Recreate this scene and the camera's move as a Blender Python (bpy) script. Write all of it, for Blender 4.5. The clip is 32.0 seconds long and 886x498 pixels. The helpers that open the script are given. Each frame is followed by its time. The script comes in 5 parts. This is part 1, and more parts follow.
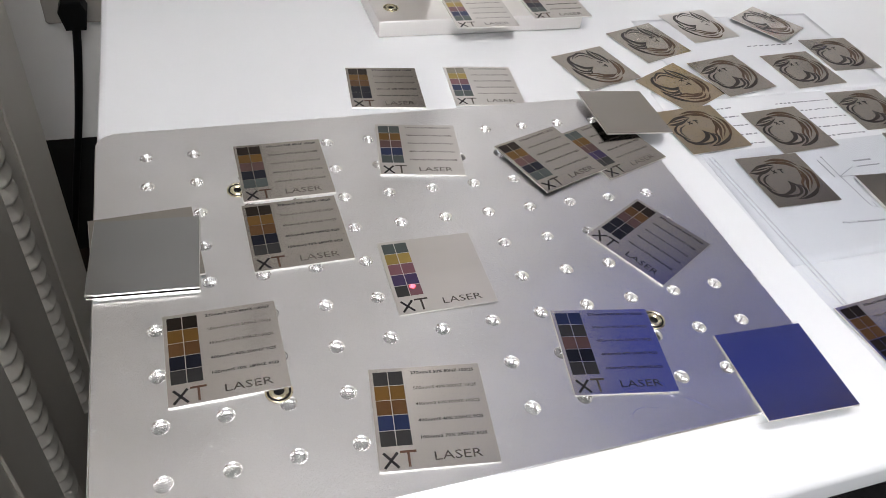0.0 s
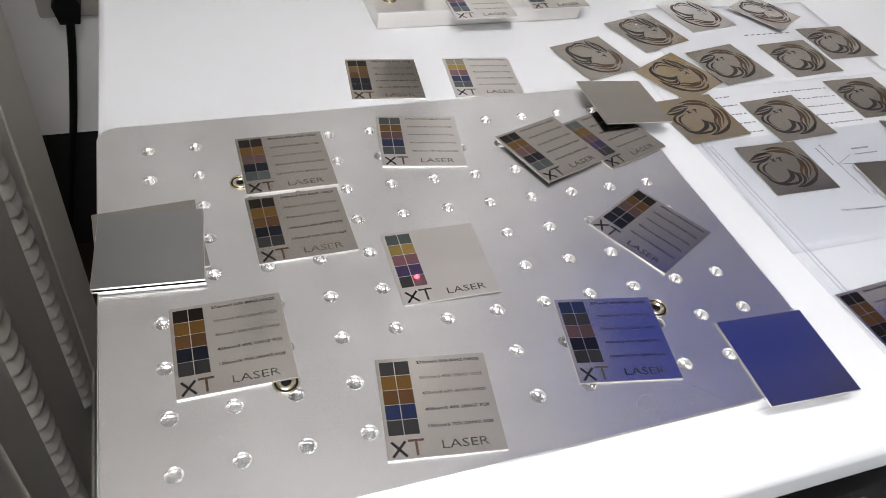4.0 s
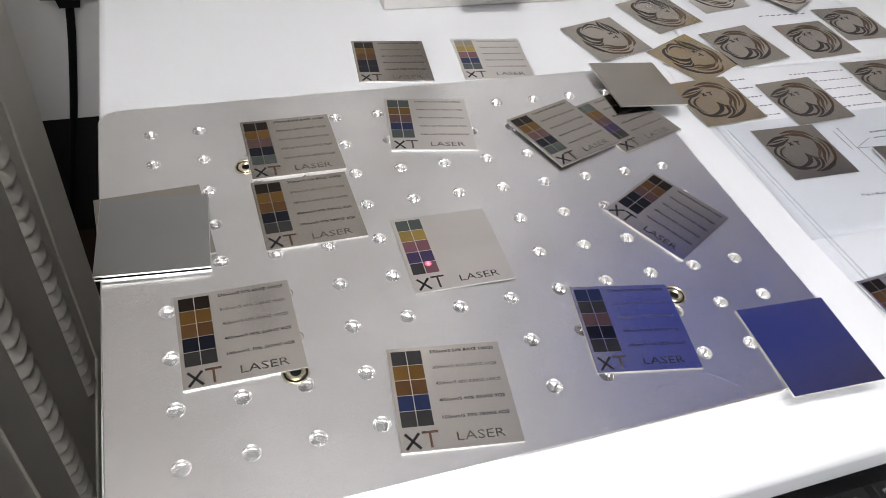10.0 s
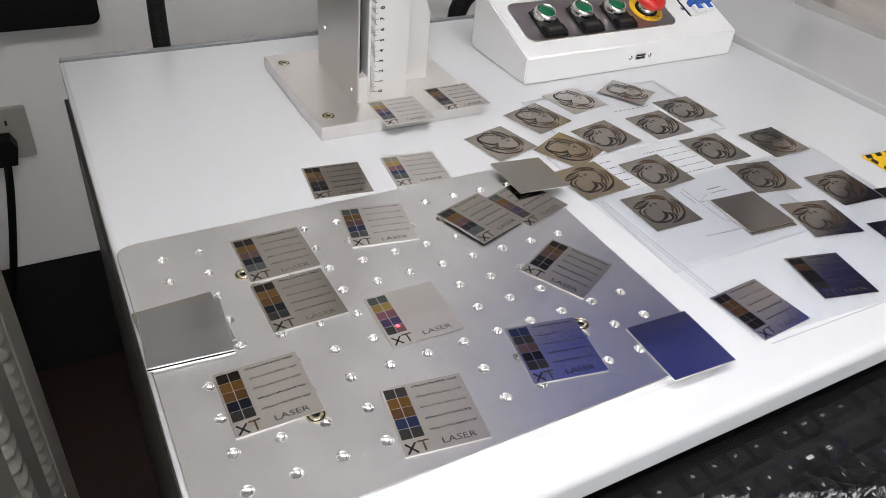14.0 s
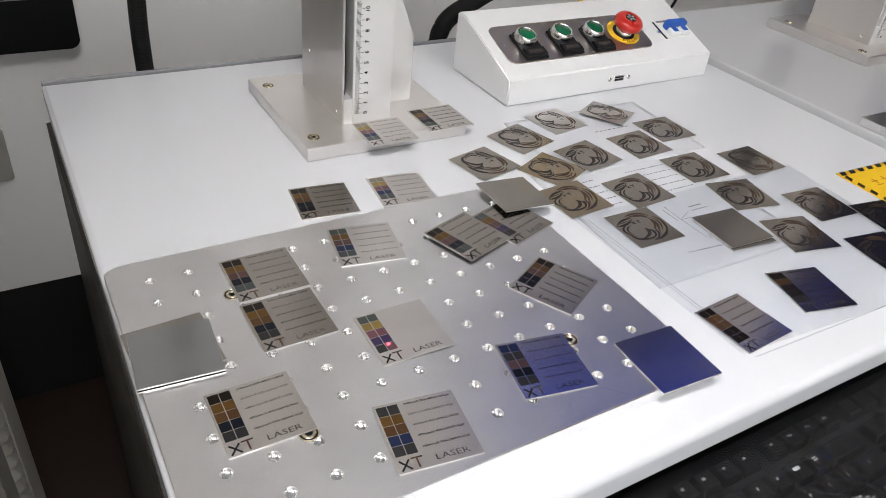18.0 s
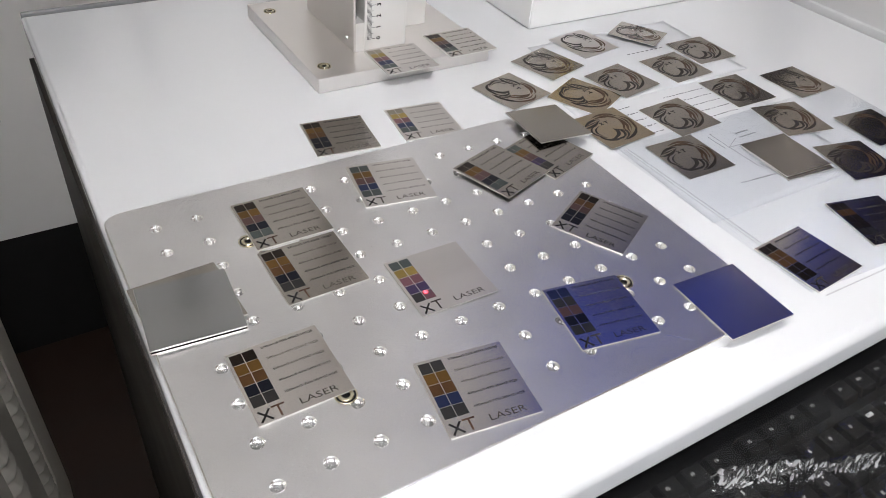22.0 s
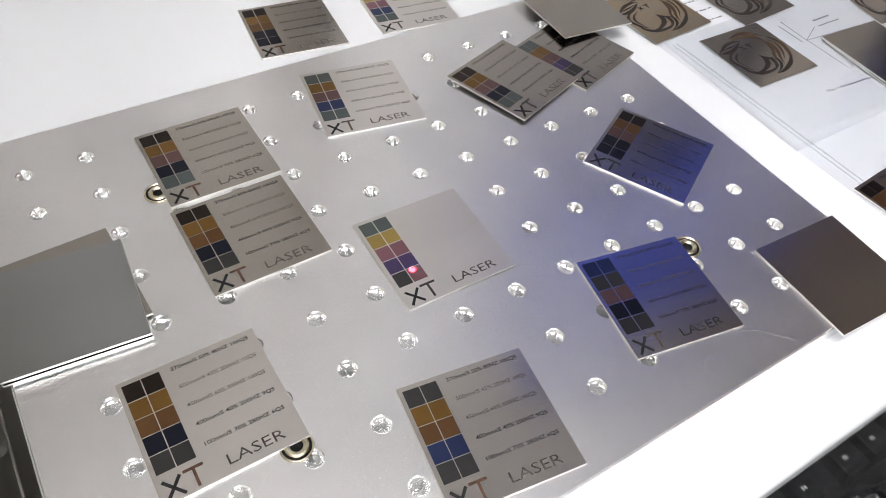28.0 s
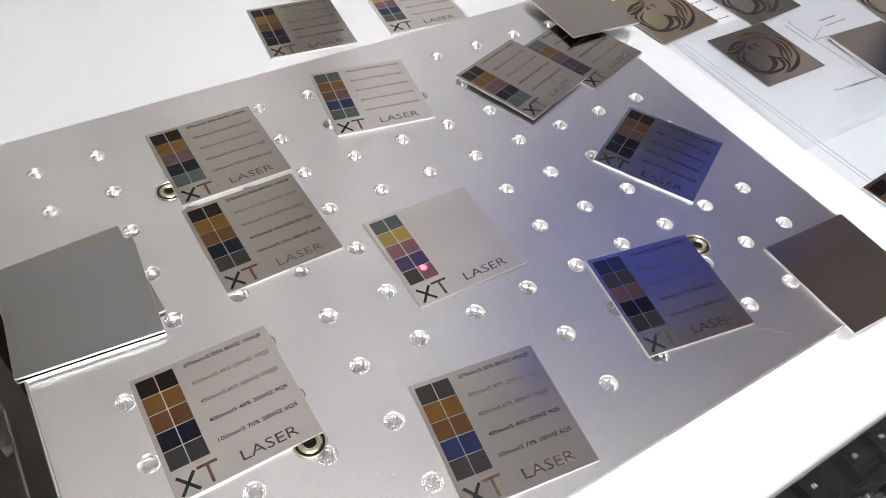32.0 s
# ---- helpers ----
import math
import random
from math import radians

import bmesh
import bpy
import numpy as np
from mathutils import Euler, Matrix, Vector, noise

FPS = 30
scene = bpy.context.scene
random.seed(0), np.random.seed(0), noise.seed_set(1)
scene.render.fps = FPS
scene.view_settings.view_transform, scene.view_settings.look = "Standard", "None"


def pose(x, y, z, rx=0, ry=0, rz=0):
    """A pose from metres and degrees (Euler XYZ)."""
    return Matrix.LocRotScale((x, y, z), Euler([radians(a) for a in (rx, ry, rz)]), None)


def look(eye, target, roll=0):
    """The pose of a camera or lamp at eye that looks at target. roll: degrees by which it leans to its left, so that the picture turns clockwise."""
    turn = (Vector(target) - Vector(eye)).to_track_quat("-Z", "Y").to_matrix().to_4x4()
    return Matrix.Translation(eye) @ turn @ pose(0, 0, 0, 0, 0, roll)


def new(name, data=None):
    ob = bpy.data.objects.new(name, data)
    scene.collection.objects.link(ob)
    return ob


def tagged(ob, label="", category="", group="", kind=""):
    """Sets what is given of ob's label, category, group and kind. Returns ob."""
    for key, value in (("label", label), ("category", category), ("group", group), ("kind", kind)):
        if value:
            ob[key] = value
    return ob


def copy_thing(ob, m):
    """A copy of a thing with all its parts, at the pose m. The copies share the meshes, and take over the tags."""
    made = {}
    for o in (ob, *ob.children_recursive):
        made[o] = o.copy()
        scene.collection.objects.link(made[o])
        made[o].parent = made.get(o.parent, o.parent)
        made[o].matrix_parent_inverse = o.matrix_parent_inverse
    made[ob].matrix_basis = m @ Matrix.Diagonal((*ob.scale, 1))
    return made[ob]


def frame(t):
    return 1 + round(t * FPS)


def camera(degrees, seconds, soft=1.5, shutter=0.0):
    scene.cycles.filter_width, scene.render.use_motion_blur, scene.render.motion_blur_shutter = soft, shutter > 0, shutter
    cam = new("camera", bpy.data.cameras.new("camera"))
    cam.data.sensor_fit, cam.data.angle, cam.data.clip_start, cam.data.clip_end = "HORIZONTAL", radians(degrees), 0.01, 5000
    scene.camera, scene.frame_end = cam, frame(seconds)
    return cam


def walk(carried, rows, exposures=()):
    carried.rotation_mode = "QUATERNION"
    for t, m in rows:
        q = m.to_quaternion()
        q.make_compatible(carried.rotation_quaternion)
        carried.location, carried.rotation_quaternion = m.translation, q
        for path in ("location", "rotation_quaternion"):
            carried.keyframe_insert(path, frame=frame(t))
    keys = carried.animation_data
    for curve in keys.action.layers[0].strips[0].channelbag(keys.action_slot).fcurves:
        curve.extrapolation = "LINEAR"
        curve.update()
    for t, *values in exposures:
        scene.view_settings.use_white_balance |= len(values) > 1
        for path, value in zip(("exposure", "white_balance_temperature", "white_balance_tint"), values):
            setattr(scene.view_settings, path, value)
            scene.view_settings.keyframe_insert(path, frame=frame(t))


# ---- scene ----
# camera and its path over the work table
cam = camera(61.49, 32.0, soft=0.5)
PATH = [
    (0, (0.0285, -0.1545, 1.0644), (0.1748, 0.1778, 0.7207), 9.18),
    (0.5, (0.0269, -0.1547, 1.0645), (0.1735, 0.1769, 0.7202), 9.34),
    (1, (0.0271, -0.1541, 1.0638), (0.1756, 0.1767, 0.7196), 9.55),
    (1.5, (0.0274, -0.1554, 1.0641), (0.1758, 0.1749, 0.7193), 9.50),
    (2, (0.0274, -0.1559, 1.0635), (0.1778, 0.1741, 0.7192), 9.63),
    (2.5, (0.0250, -0.1550, 1.0639), (0.1754, 0.1740, 0.7188), 9.65),
    (3, (0.0255, -0.1548, 1.0635), (0.1754, 0.1722, 0.7162), 9.66),
    (3.5, (0.0249, -0.1547, 1.0644), (0.1732, 0.1730, 0.7170), 9.14),
    (5.5, (0.0216, -0.1560, 1.0627), (0.1724, 0.1715, 0.7163), 9.28),
    (6, (0.0229, -0.1542, 1.0606), (0.1734, 0.1715, 0.7123), 9.24),
    (6.5, (0.0234, -0.1517, 1.0587), (0.1697, 0.1735, 0.7082), 8.96),
    (7, (0.0236, -0.1519, 1.0587), (0.1693, 0.1743, 0.7089), 8.92),
    (7.5, (0.0229, -0.1514, 1.0583), (0.1691, 0.1738, 0.7077), 8.98),
    (8, (0.0239, -0.1509, 1.0580), (0.1683, 0.1752, 0.7075), 8.61),
    (8.5, (0.0253, -0.1493, 1.0586), (0.1664, 0.1760, 0.7060), 8.12),
    (9, (0.0234, -0.1480, 1.0569), (0.1673, 0.1754, 0.7038), 8.62),
    (9.5, (0.0236, -0.1478, 1.0571), (0.1685, 0.1743, 0.7031), 8.75),
    (10, (0.0219, -0.1468, 1.0566), (0.1687, 0.1749, 0.7031), 9.13),
    (10.5, (0.0222, -0.1460, 1.0564), (0.1697, 0.1752, 0.7027), 9.09),
    (11, (0.0152, -0.1424, 1.0586), (0.1743, 0.1762, 0.7076), 10.31),
    (11.5, (0.0041, -0.1480, 1.0719), (0.1722, 0.1741, 0.7284), 10.40),
    (12, (-0.0126, -0.1738, 1.0928), (0.1714, 0.1577, 0.7669), 8.42),
    (12.5, (-0.0310, -0.2044, 1.1097), (0.1618, 0.1355, 0.7978), 5.90),
    (13, (-0.0441, -0.2292, 1.1208), (0.1676, 0.1126, 0.8235), 6.15),
    (13.5, (-0.0438, -0.2299, 1.1203), (0.1663, 0.1139, 0.8243), 5.75),
    (15.5, (-0.0405, -0.2268, 1.1176), (0.1721, 0.1121, 0.8177), 6.16),
    (16, (-0.0453, -0.2304, 1.1203), (0.1723, 0.1085, 0.8240), 6.62),
    (16.5, (-0.0482, -0.2310, 1.1256), (0.1817, 0.1069, 0.8376), 7.67),
    (17, (-0.0531, -0.2363, 1.1272), (0.1751, 0.1142, 0.8531), 6.62),
    (17.5, (-0.0528, -0.2359, 1.1249), (0.1758, 0.1133, 0.8496), 6.44),
    (18, (-0.0517, -0.2306, 1.1186), (0.1748, 0.1138, 0.8356), 6.23),
    (18.5, (-0.0476, -0.2129, 1.1082), (0.1786, 0.1221, 0.8140), 6.59),
    (19, (-0.0470, -0.1948, 1.0950), (0.1764, 0.1262, 0.7835), 7.13),
    (19.5, (-0.0495, -0.1858, 1.0896), (0.1737, 0.1300, 0.7727), 7.31),
    (20, (-0.0545, -0.1859, 1.0905), (0.1699, 0.1326, 0.7772), 7.10),
    (20.5, (-0.0575, -0.1895, 1.0907), (0.1672, 0.1318, 0.7805), 6.29),
    (21, (-0.0569, -0.1878, 1.0909), (0.1683, 0.1330, 0.7805), 6.19),
    (21.5, (-0.0540, -0.1849, 1.0878), (0.1675, 0.1360, 0.7749), 5.90),
    (22, (-0.0512, -0.1841, 1.0869), (0.1672, 0.1366, 0.7716), 5.38),
    (22.5, (-0.0494, -0.1824, 1.0851), (0.1701, 0.1362, 0.7683), 5.38),
    (23, (-0.0425, -0.1716, 1.0785), (0.1740, 0.1389, 0.7518), 4.48),
    (23.5, (-0.0303, -0.1482, 1.0666), (0.1871, 0.1489, 0.7281), 5.60),
    (24, (-0.0075, -0.1061, 1.0472), (0.2005, 0.1734, 0.6886), 6.90),
    (24.5, (0.0050, -0.0847, 1.0368), (0.2082, 0.1853, 0.6683), 7.65),
    (25, (0.0058, -0.0822, 1.0355), (0.2065, 0.1864, 0.6647), 7.62),
    (25.5, (0.0079, -0.0805, 1.0332), (0.2067, 0.1859, 0.6596), 7.36),
    (27.5, (0.0128, -0.0783, 1.0287), (0.2134, 0.1834, 0.6529), 7.24),
    (28, (0.0123, -0.0786, 1.0301), (0.2130, 0.1836, 0.6547), 7.23),
    (28.5, (0.0108, -0.0797, 1.0309), (0.2114, 0.1851, 0.6573), 6.92),
    (29, (0.0111, -0.0803, 1.0318), (0.2117, 0.1852, 0.6586), 7.01),
    (29.5, (0.0110, -0.0816, 1.0324), (0.2116, 0.1843, 0.6595), 6.85),
    (30, (0.0110, -0.0808, 1.0309), (0.2113, 0.1852, 0.6579), 6.67),
    (30.5, (0.0114, -0.0807, 1.0298), (0.2113, 0.1838, 0.6555), 6.80),
    (31, (0.0117, -0.0817, 1.0308), (0.2122, 0.1824, 0.6566), 6.83),
    (31.5, (0.0103, -0.0810, 1.0301), (0.2120, 0.1827, 0.6562), 7.08),
    (32, (0.0081, -0.0781, 1.0291), (0.2087, 0.1856, 0.6546), 7.12),
]
walk(cam, [(t, look(eye, target, roll)) for t, eye, target, roll in PATH], [(0.0, -0.12), (11.0, -0.14), (13.0, -0.21), (16.0, -0.26), (18.0, -0.25), (20.0, -0.23), (22.5, -0.18), (24.5, 0.02), (32.0, 0.07)])

# world sky, and strengths of the added panel, tube and window lamps
world = bpy.data.worlds.new("daylight")
scene.world = world
world.use_nodes = True
wn = world.node_tree.nodes
sky = wn.new("ShaderNodeTexSky")
sky.sky_type, sky.sun_disc, sky.sun_elevation, sky.sun_rotation = "NISHITA", False, radians(35), radians(200)
wn["Background"].inputs[1].default_value = 0.10
world.node_tree.links.new(sky.outputs[0], wn["Background"].inputs[0])
PANEL_FILL, TUBE_FILL, DAY_FILL = 8.0, 68.0, 36.0

# heights and lines of the plan, metres
TOP = 0.790      # white table top
PLATE = 0.800    # upper face of the drilled plate
WALL_Y = 1.00
ROOM = (-1.6, 2.2, -3.2, WALL_Y, 3.40)


# ---------- materials ----------
def material(name, color, rough=0.5, metal=0.0, vary=0.08, scale=40.0, grain=0.0, grain_scale=900.0, rough_vary=0.08,
             tint=None, coat=0.0, spec=0.5, stretch=(1, 1, 1), emit=0.0, per_piece=0.0):
    m = bpy.data.materials.new(name)
    m.use_nodes = True
    n, l = m.node_tree.nodes, m.node_tree.links
    b = n["Principled BSDF"]
    b.inputs["Metallic"].default_value = metal
    b.inputs["Coat Weight"].default_value = coat
    b.inputs["Specular IOR Level"].default_value = spec
    tc = n.new("ShaderNodeTexCoord")
    mp = n.new("ShaderNodeMapping")
    mp.inputs["Scale"].default_value = stretch
    l.new(tc.outputs["Object"], mp.inputs[0])
    big = n.new("ShaderNodeTexNoise")
    big.inputs["Scale"].default_value, big.inputs["Detail"].default_value = scale, 5
    l.new(mp.outputs[0], big.inputs[0])
    fine = n.new("ShaderNodeTexNoise")
    fine.inputs["Scale"].default_value, fine.inputs["Detail"].default_value = grain_scale, 3
    l.new(mp.outputs[0], fine.inputs[0])
    mix = n.new("ShaderNodeMixRGB")
    c1 = tuple(max(0, c * (1 - vary)) for c in color)
    c2 = tint or tuple(min(1, c * (1 + vary)) for c in color)
    mix.inputs[1].default_value, mix.inputs[2].default_value = (*c1, 1), (*c2, 1)
    l.new(big.outputs[0], mix.inputs[0])
    out = mix.outputs[0]
    if per_piece:
        info, hsv = n.new("ShaderNodeObjectInfo"), n.new("ShaderNodeHueSaturation")
        rng = n.new("ShaderNodeMapRange")
        rng.inputs[3].default_value, rng.inputs[4].default_value = 1 - per_piece, 1 + per_piece
        l.new(info.outputs["Random"], rng.inputs[0])
        l.new(rng.outputs[0], hsv.inputs["Value"])
        l.new(out, hsv.inputs["Color"])
        out = hsv.outputs[0]
    l.new(out, b.inputs["Base Color"])
    rr = n.new("ShaderNodeMapRange")
    rr.inputs[3].default_value, rr.inputs[4].default_value = max(0.02, rough - rough_vary), min(1, rough + rough_vary)
    l.new(big.outputs[0], rr.inputs[0])
    l.new(rr.outputs[0], b.inputs["Roughness"])
    if grain:
        bump = n.new("ShaderNodeBump")
        bump.inputs["Strength"].default_value, bump.inputs["Distance"].default_value = grain, 0.0004
        l.new(fine.outputs[0], bump.inputs["Height"])
        l.new(bump.outputs[0], b.inputs["Normal"])
    if emit:
        b.inputs["Emission Color"].default_value, b.inputs["Emission Strength"].default_value = (*color, 1), emit
    return m


M = {}
M["white_paint"] = material("white_paint", (0.63, 0.642, 0.66), 0.09, vary=0.02, scale=5, grain=0.02, grain_scale=260, rough_vary=0.03)
# Same white as the near table, darkened for the weaker light over there.
M["far_paint"] = material("dimmed_white_paint", (0.47, 0.475, 0.48), 0.11, vary=0.03, scale=5, grain=0.03, grain_scale=260, rough_vary=0.04)
M["box_paint"] = material("box_paint", (0.76, 0.76, 0.755), 0.38, vary=0.03, scale=14, grain=0.15, grain_scale=1400)
M["wall"] = material("wall_paint", (0.80, 0.79, 0.775), 0.7, vary=0.06, scale=3, grain=0.2, grain_scale=220)
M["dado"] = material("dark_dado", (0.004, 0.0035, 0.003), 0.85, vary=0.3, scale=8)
M["ceiling"] = material("ceiling_tile", (0.84, 0.83, 0.81), 0.85, vary=0.08, scale=4, grain=0.3, grain_scale=150)
# Floor brown is darkened to hold the deep shade beside the table.
M["floor"] = material("shaded_brown_floor", (0.020, 0.008, 0.0035), 0.6, vary=0.35, scale=5, grain=0.1, grain_scale=60, stretch=(1, 6, 1))
M["bore"] = material("cut_aluminium", (0.96, 0.96, 0.95), 0.17, 0.86, vary=0.05, scale=300)
M["anodised"] = material("satin_aluminium", (0.80, 0.77, 0.745), 0.33, 0.90, vary=0.05, scale=20, grain=0.15, grain_scale=1800, stretch=(1, 1, 0.08))
# Lighter copy of the column's aluminium; front light is put into the colour.
M["column_face"] = material("lit_column_aluminium", (0.93, 0.92, 0.90), 0.34, 0.62, vary=0.03, scale=20, grain=0.12, grain_scale=1800, stretch=(1, 1, 0.08))
M["steel"] = material("stainless", (0.60, 0.57, 0.54), 0.17, 1.0, vary=0.09, scale=30, grain=0.05, grain_scale=1500, stretch=(0.15, 1, 1), rough_vary=0.05)
M["steel_c"] = material("stainless_warm", (0.41, 0.375, 0.34), 0.18, 1.0, vary=0.07, scale=50, grain=0.05, grain_scale=1500, stretch=(0.15, 1, 1), rough_vary=0.05)
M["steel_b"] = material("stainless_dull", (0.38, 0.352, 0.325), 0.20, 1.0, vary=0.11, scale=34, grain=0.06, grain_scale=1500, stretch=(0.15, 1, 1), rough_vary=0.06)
M["steel_cool"] = material("stainless_cool", (0.37, 0.372, 0.378), 0.19, 1.0, vary=0.16, scale=26, grain=0.06, grain_scale=1500, stretch=(0.3, 1, 1), rough_vary=0.07)
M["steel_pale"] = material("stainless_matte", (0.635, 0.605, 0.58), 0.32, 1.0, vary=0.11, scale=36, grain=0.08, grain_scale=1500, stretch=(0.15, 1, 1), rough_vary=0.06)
M["screen_glass"] = material("blue_black_panel", (0.014, 0.016, 0.034), 0.25, vary=0.1, scale=4)
M["cabinet_dark"] = material("dark_laminate", (0.022, 0.021, 0.024), 0.4, vary=0.2, scale=9, grain=0.1, grain_scale=300)
M["steel_gold"] = material("stainless_tinted", (0.44, 0.40, 0.365), 0.18, 1.0, vary=0.06, scale=45, grain=0.05, grain_scale=1500, rough_vary=0.05, tint=(0.45, 0.335, 0.18))
M["panel_steel"] = material("panel_steel", (0.50, 0.45, 0.40), 0.40, 1.0, vary=0.08, scale=60, grain=0.1, grain_scale=1500, stretch=(0.1, 1, 1))
M["steel_edge"] = material("sheared_edge", (0.85, 0.84, 0.80), 0.35, 1.0, vary=0.08, scale=400)
M["screw"] = material("zinc_screw", (0.66, 0.60, 0.44), 0.26, 1.0, vary=0.15, scale=300)
M["dark"] = material("black_plastic", (0.008, 0.008, 0.009), 0.42, spec=0.2, vary=0.3, scale=30, grain=0.1)
M["key"] = material("key_plastic", (0.006, 0.006, 0.0065), 0.75, spec=0.12, vary=0.25, scale=120, grain=0.15, grain_scale=3000)
M["legend"] = material("key_legend", (0.62, 0.62, 0.62), 0.5)
M["panel_grey"] = material("louvre_panel", (0.56, 0.53, 0.47), 0.42, vary=0.06, scale=7, grain=0.15, grain_scale=500)
# White cabinet side darkened: the shade of the gap is in its colour.
M["side_dark"] = material("shaded_cabinet_side", (0.016, 0.011, 0.008), 0.4, vary=0.4, scale=12, grain=0.4, grain_scale=60)
M["paper"] = material("paper", (0.55, 0.562, 0.585), 0.75, vary=0.02, scale=12, grain=0.1, grain_scale=700)
M["strip_grey"] = material("strip_grey", (0.22, 0.22, 0.23), 0.5, vary=0.06, scale=20)
M["ink"] = material("grey_ink", (0.13, 0.13, 0.15), 0.7)
M["engrave"] = material("laser_mark", (0.022, 0.016, 0.013), 0.45, 0.3, vary=0.35, scale=260)
M["engrave_brown"] = material("laser_mark_brown", (0.105, 0.060, 0.034), 0.38, 0.7, vary=0.45, scale=160)
M["text_dark"] = material("laser_text", (0.012, 0.011, 0.012), 0.55, 0.0, spec=0.15, vary=0.3, scale=500)
M["text_mid"] = material("laser_text_faint", (0.050, 0.041, 0.035), 0.5, 0.1, spec=0.15, vary=0.3, scale=500)
M["text_pale"] = material("laser_text_pale", (0.095, 0.082, 0.070), 0.45, 0.25, spec=0.15, vary=0.2, scale=500)
M["text_brown"] = material("laser_text_brown", (0.080, 0.042, 0.028), 0.5, 0.15, spec=0.15, vary=0.3, scale=500)
M["text_blue"] = material("laser_text_blue", (0.010, 0.012, 0.036), 0.5, 0.05, spec=0.15, vary=0.3, scale=500)
for nm, c in dict(black=(0.020, 0.014, 0.011), gold=(0.158, 0.084, 0.022), copper=(0.125, 0.062, 0.026), mauve=(0.120, 0.068, 0.066), navy=(0.012, 0.013, 0.022),
                  slate=(0.042, 0.041, 0.041), teal=(0.082, 0.098, 0.096), yellow=(0.33, 0.235, 0.070), blue=(0.024, 0.034, 0.090), violet=(0.060, 0.042, 0.105),
                  rose=(0.20, 0.095, 0.115), pale=(0.30, 0.27, 0.22)).items():
    M["sw_" + nm] = material("oxide_" + nm, c, 0.30, 0.80, vary=0.10, scale=350, per_piece=0.12)
M["green"] = material("green_button", (0.006, 0.12, 0.045), 0.25, vary=0.1, scale=60, coat=0.4)
M["red"] = material("red_button", (0.55, 0.02, 0.012), 0.3, vary=0.1, scale=60, coat=0.3)
M["chrome"] = material("bezel_chrome", (0.80, 0.80, 0.79), 0.18, 1.0, vary=0.04, scale=200)
M["stop_yellow"] = material("yellow_plate", (0.72, 0.45, 0.02), 0.5, vary=0.08, scale=40)
M["sign_yellow"] = material("sign_yellow", (0.80, 0.50, 0.01), 0.45, vary=0.05, scale=30)
M["sign_orange"] = material("sign_orange", (0.42, 0.13, 0.01), 0.5, vary=0.1, scale=80)
M["blue_plastic"] = material("blue_plastic", (0.02, 0.10, 0.42), 0.4, vary=0.1, scale=80)
M["white_plastic"] = material("white_plastic", (0.78, 0.78, 0.76), 0.4, vary=0.04, scale=60)
# White socket plastic greyed to stand for the shade on the wall.
M["aged_plastic"] = material("aged_plastic", (0.34, 0.32, 0.29), 0.5, vary=0.06, scale=40)
M["rubber"] = material("black_rubber", (0.005, 0.005, 0.005), 0.6, spec=0.15, vary=0.3, scale=80)
M["yellow_cable"] = material("yellow_cable", (0.75, 0.55, 0.03), 0.4, vary=0.08, scale=60)
M["banner"] = material("blue_board", (0.058, 0.10, 0.62), 0.5, vary=0.10, scale=4)
M["brown_door"] = material("brown_laminate", (0.19, 0.15, 0.115), 0.45, vary=0.25, scale=6, stretch=(1, 1, 0.1))
# Glow of the added, unseen lamps.
M["lamp"] = material("lamp_diffuser", (1.0, 0.98, 0.995), 0.6, emit=PANEL_FILL)
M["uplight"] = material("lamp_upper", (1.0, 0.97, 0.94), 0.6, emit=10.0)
M["tube"] = material("lamp_tube", (1.0, 0.98, 0.99), 0.6, emit=TUBE_FILL)


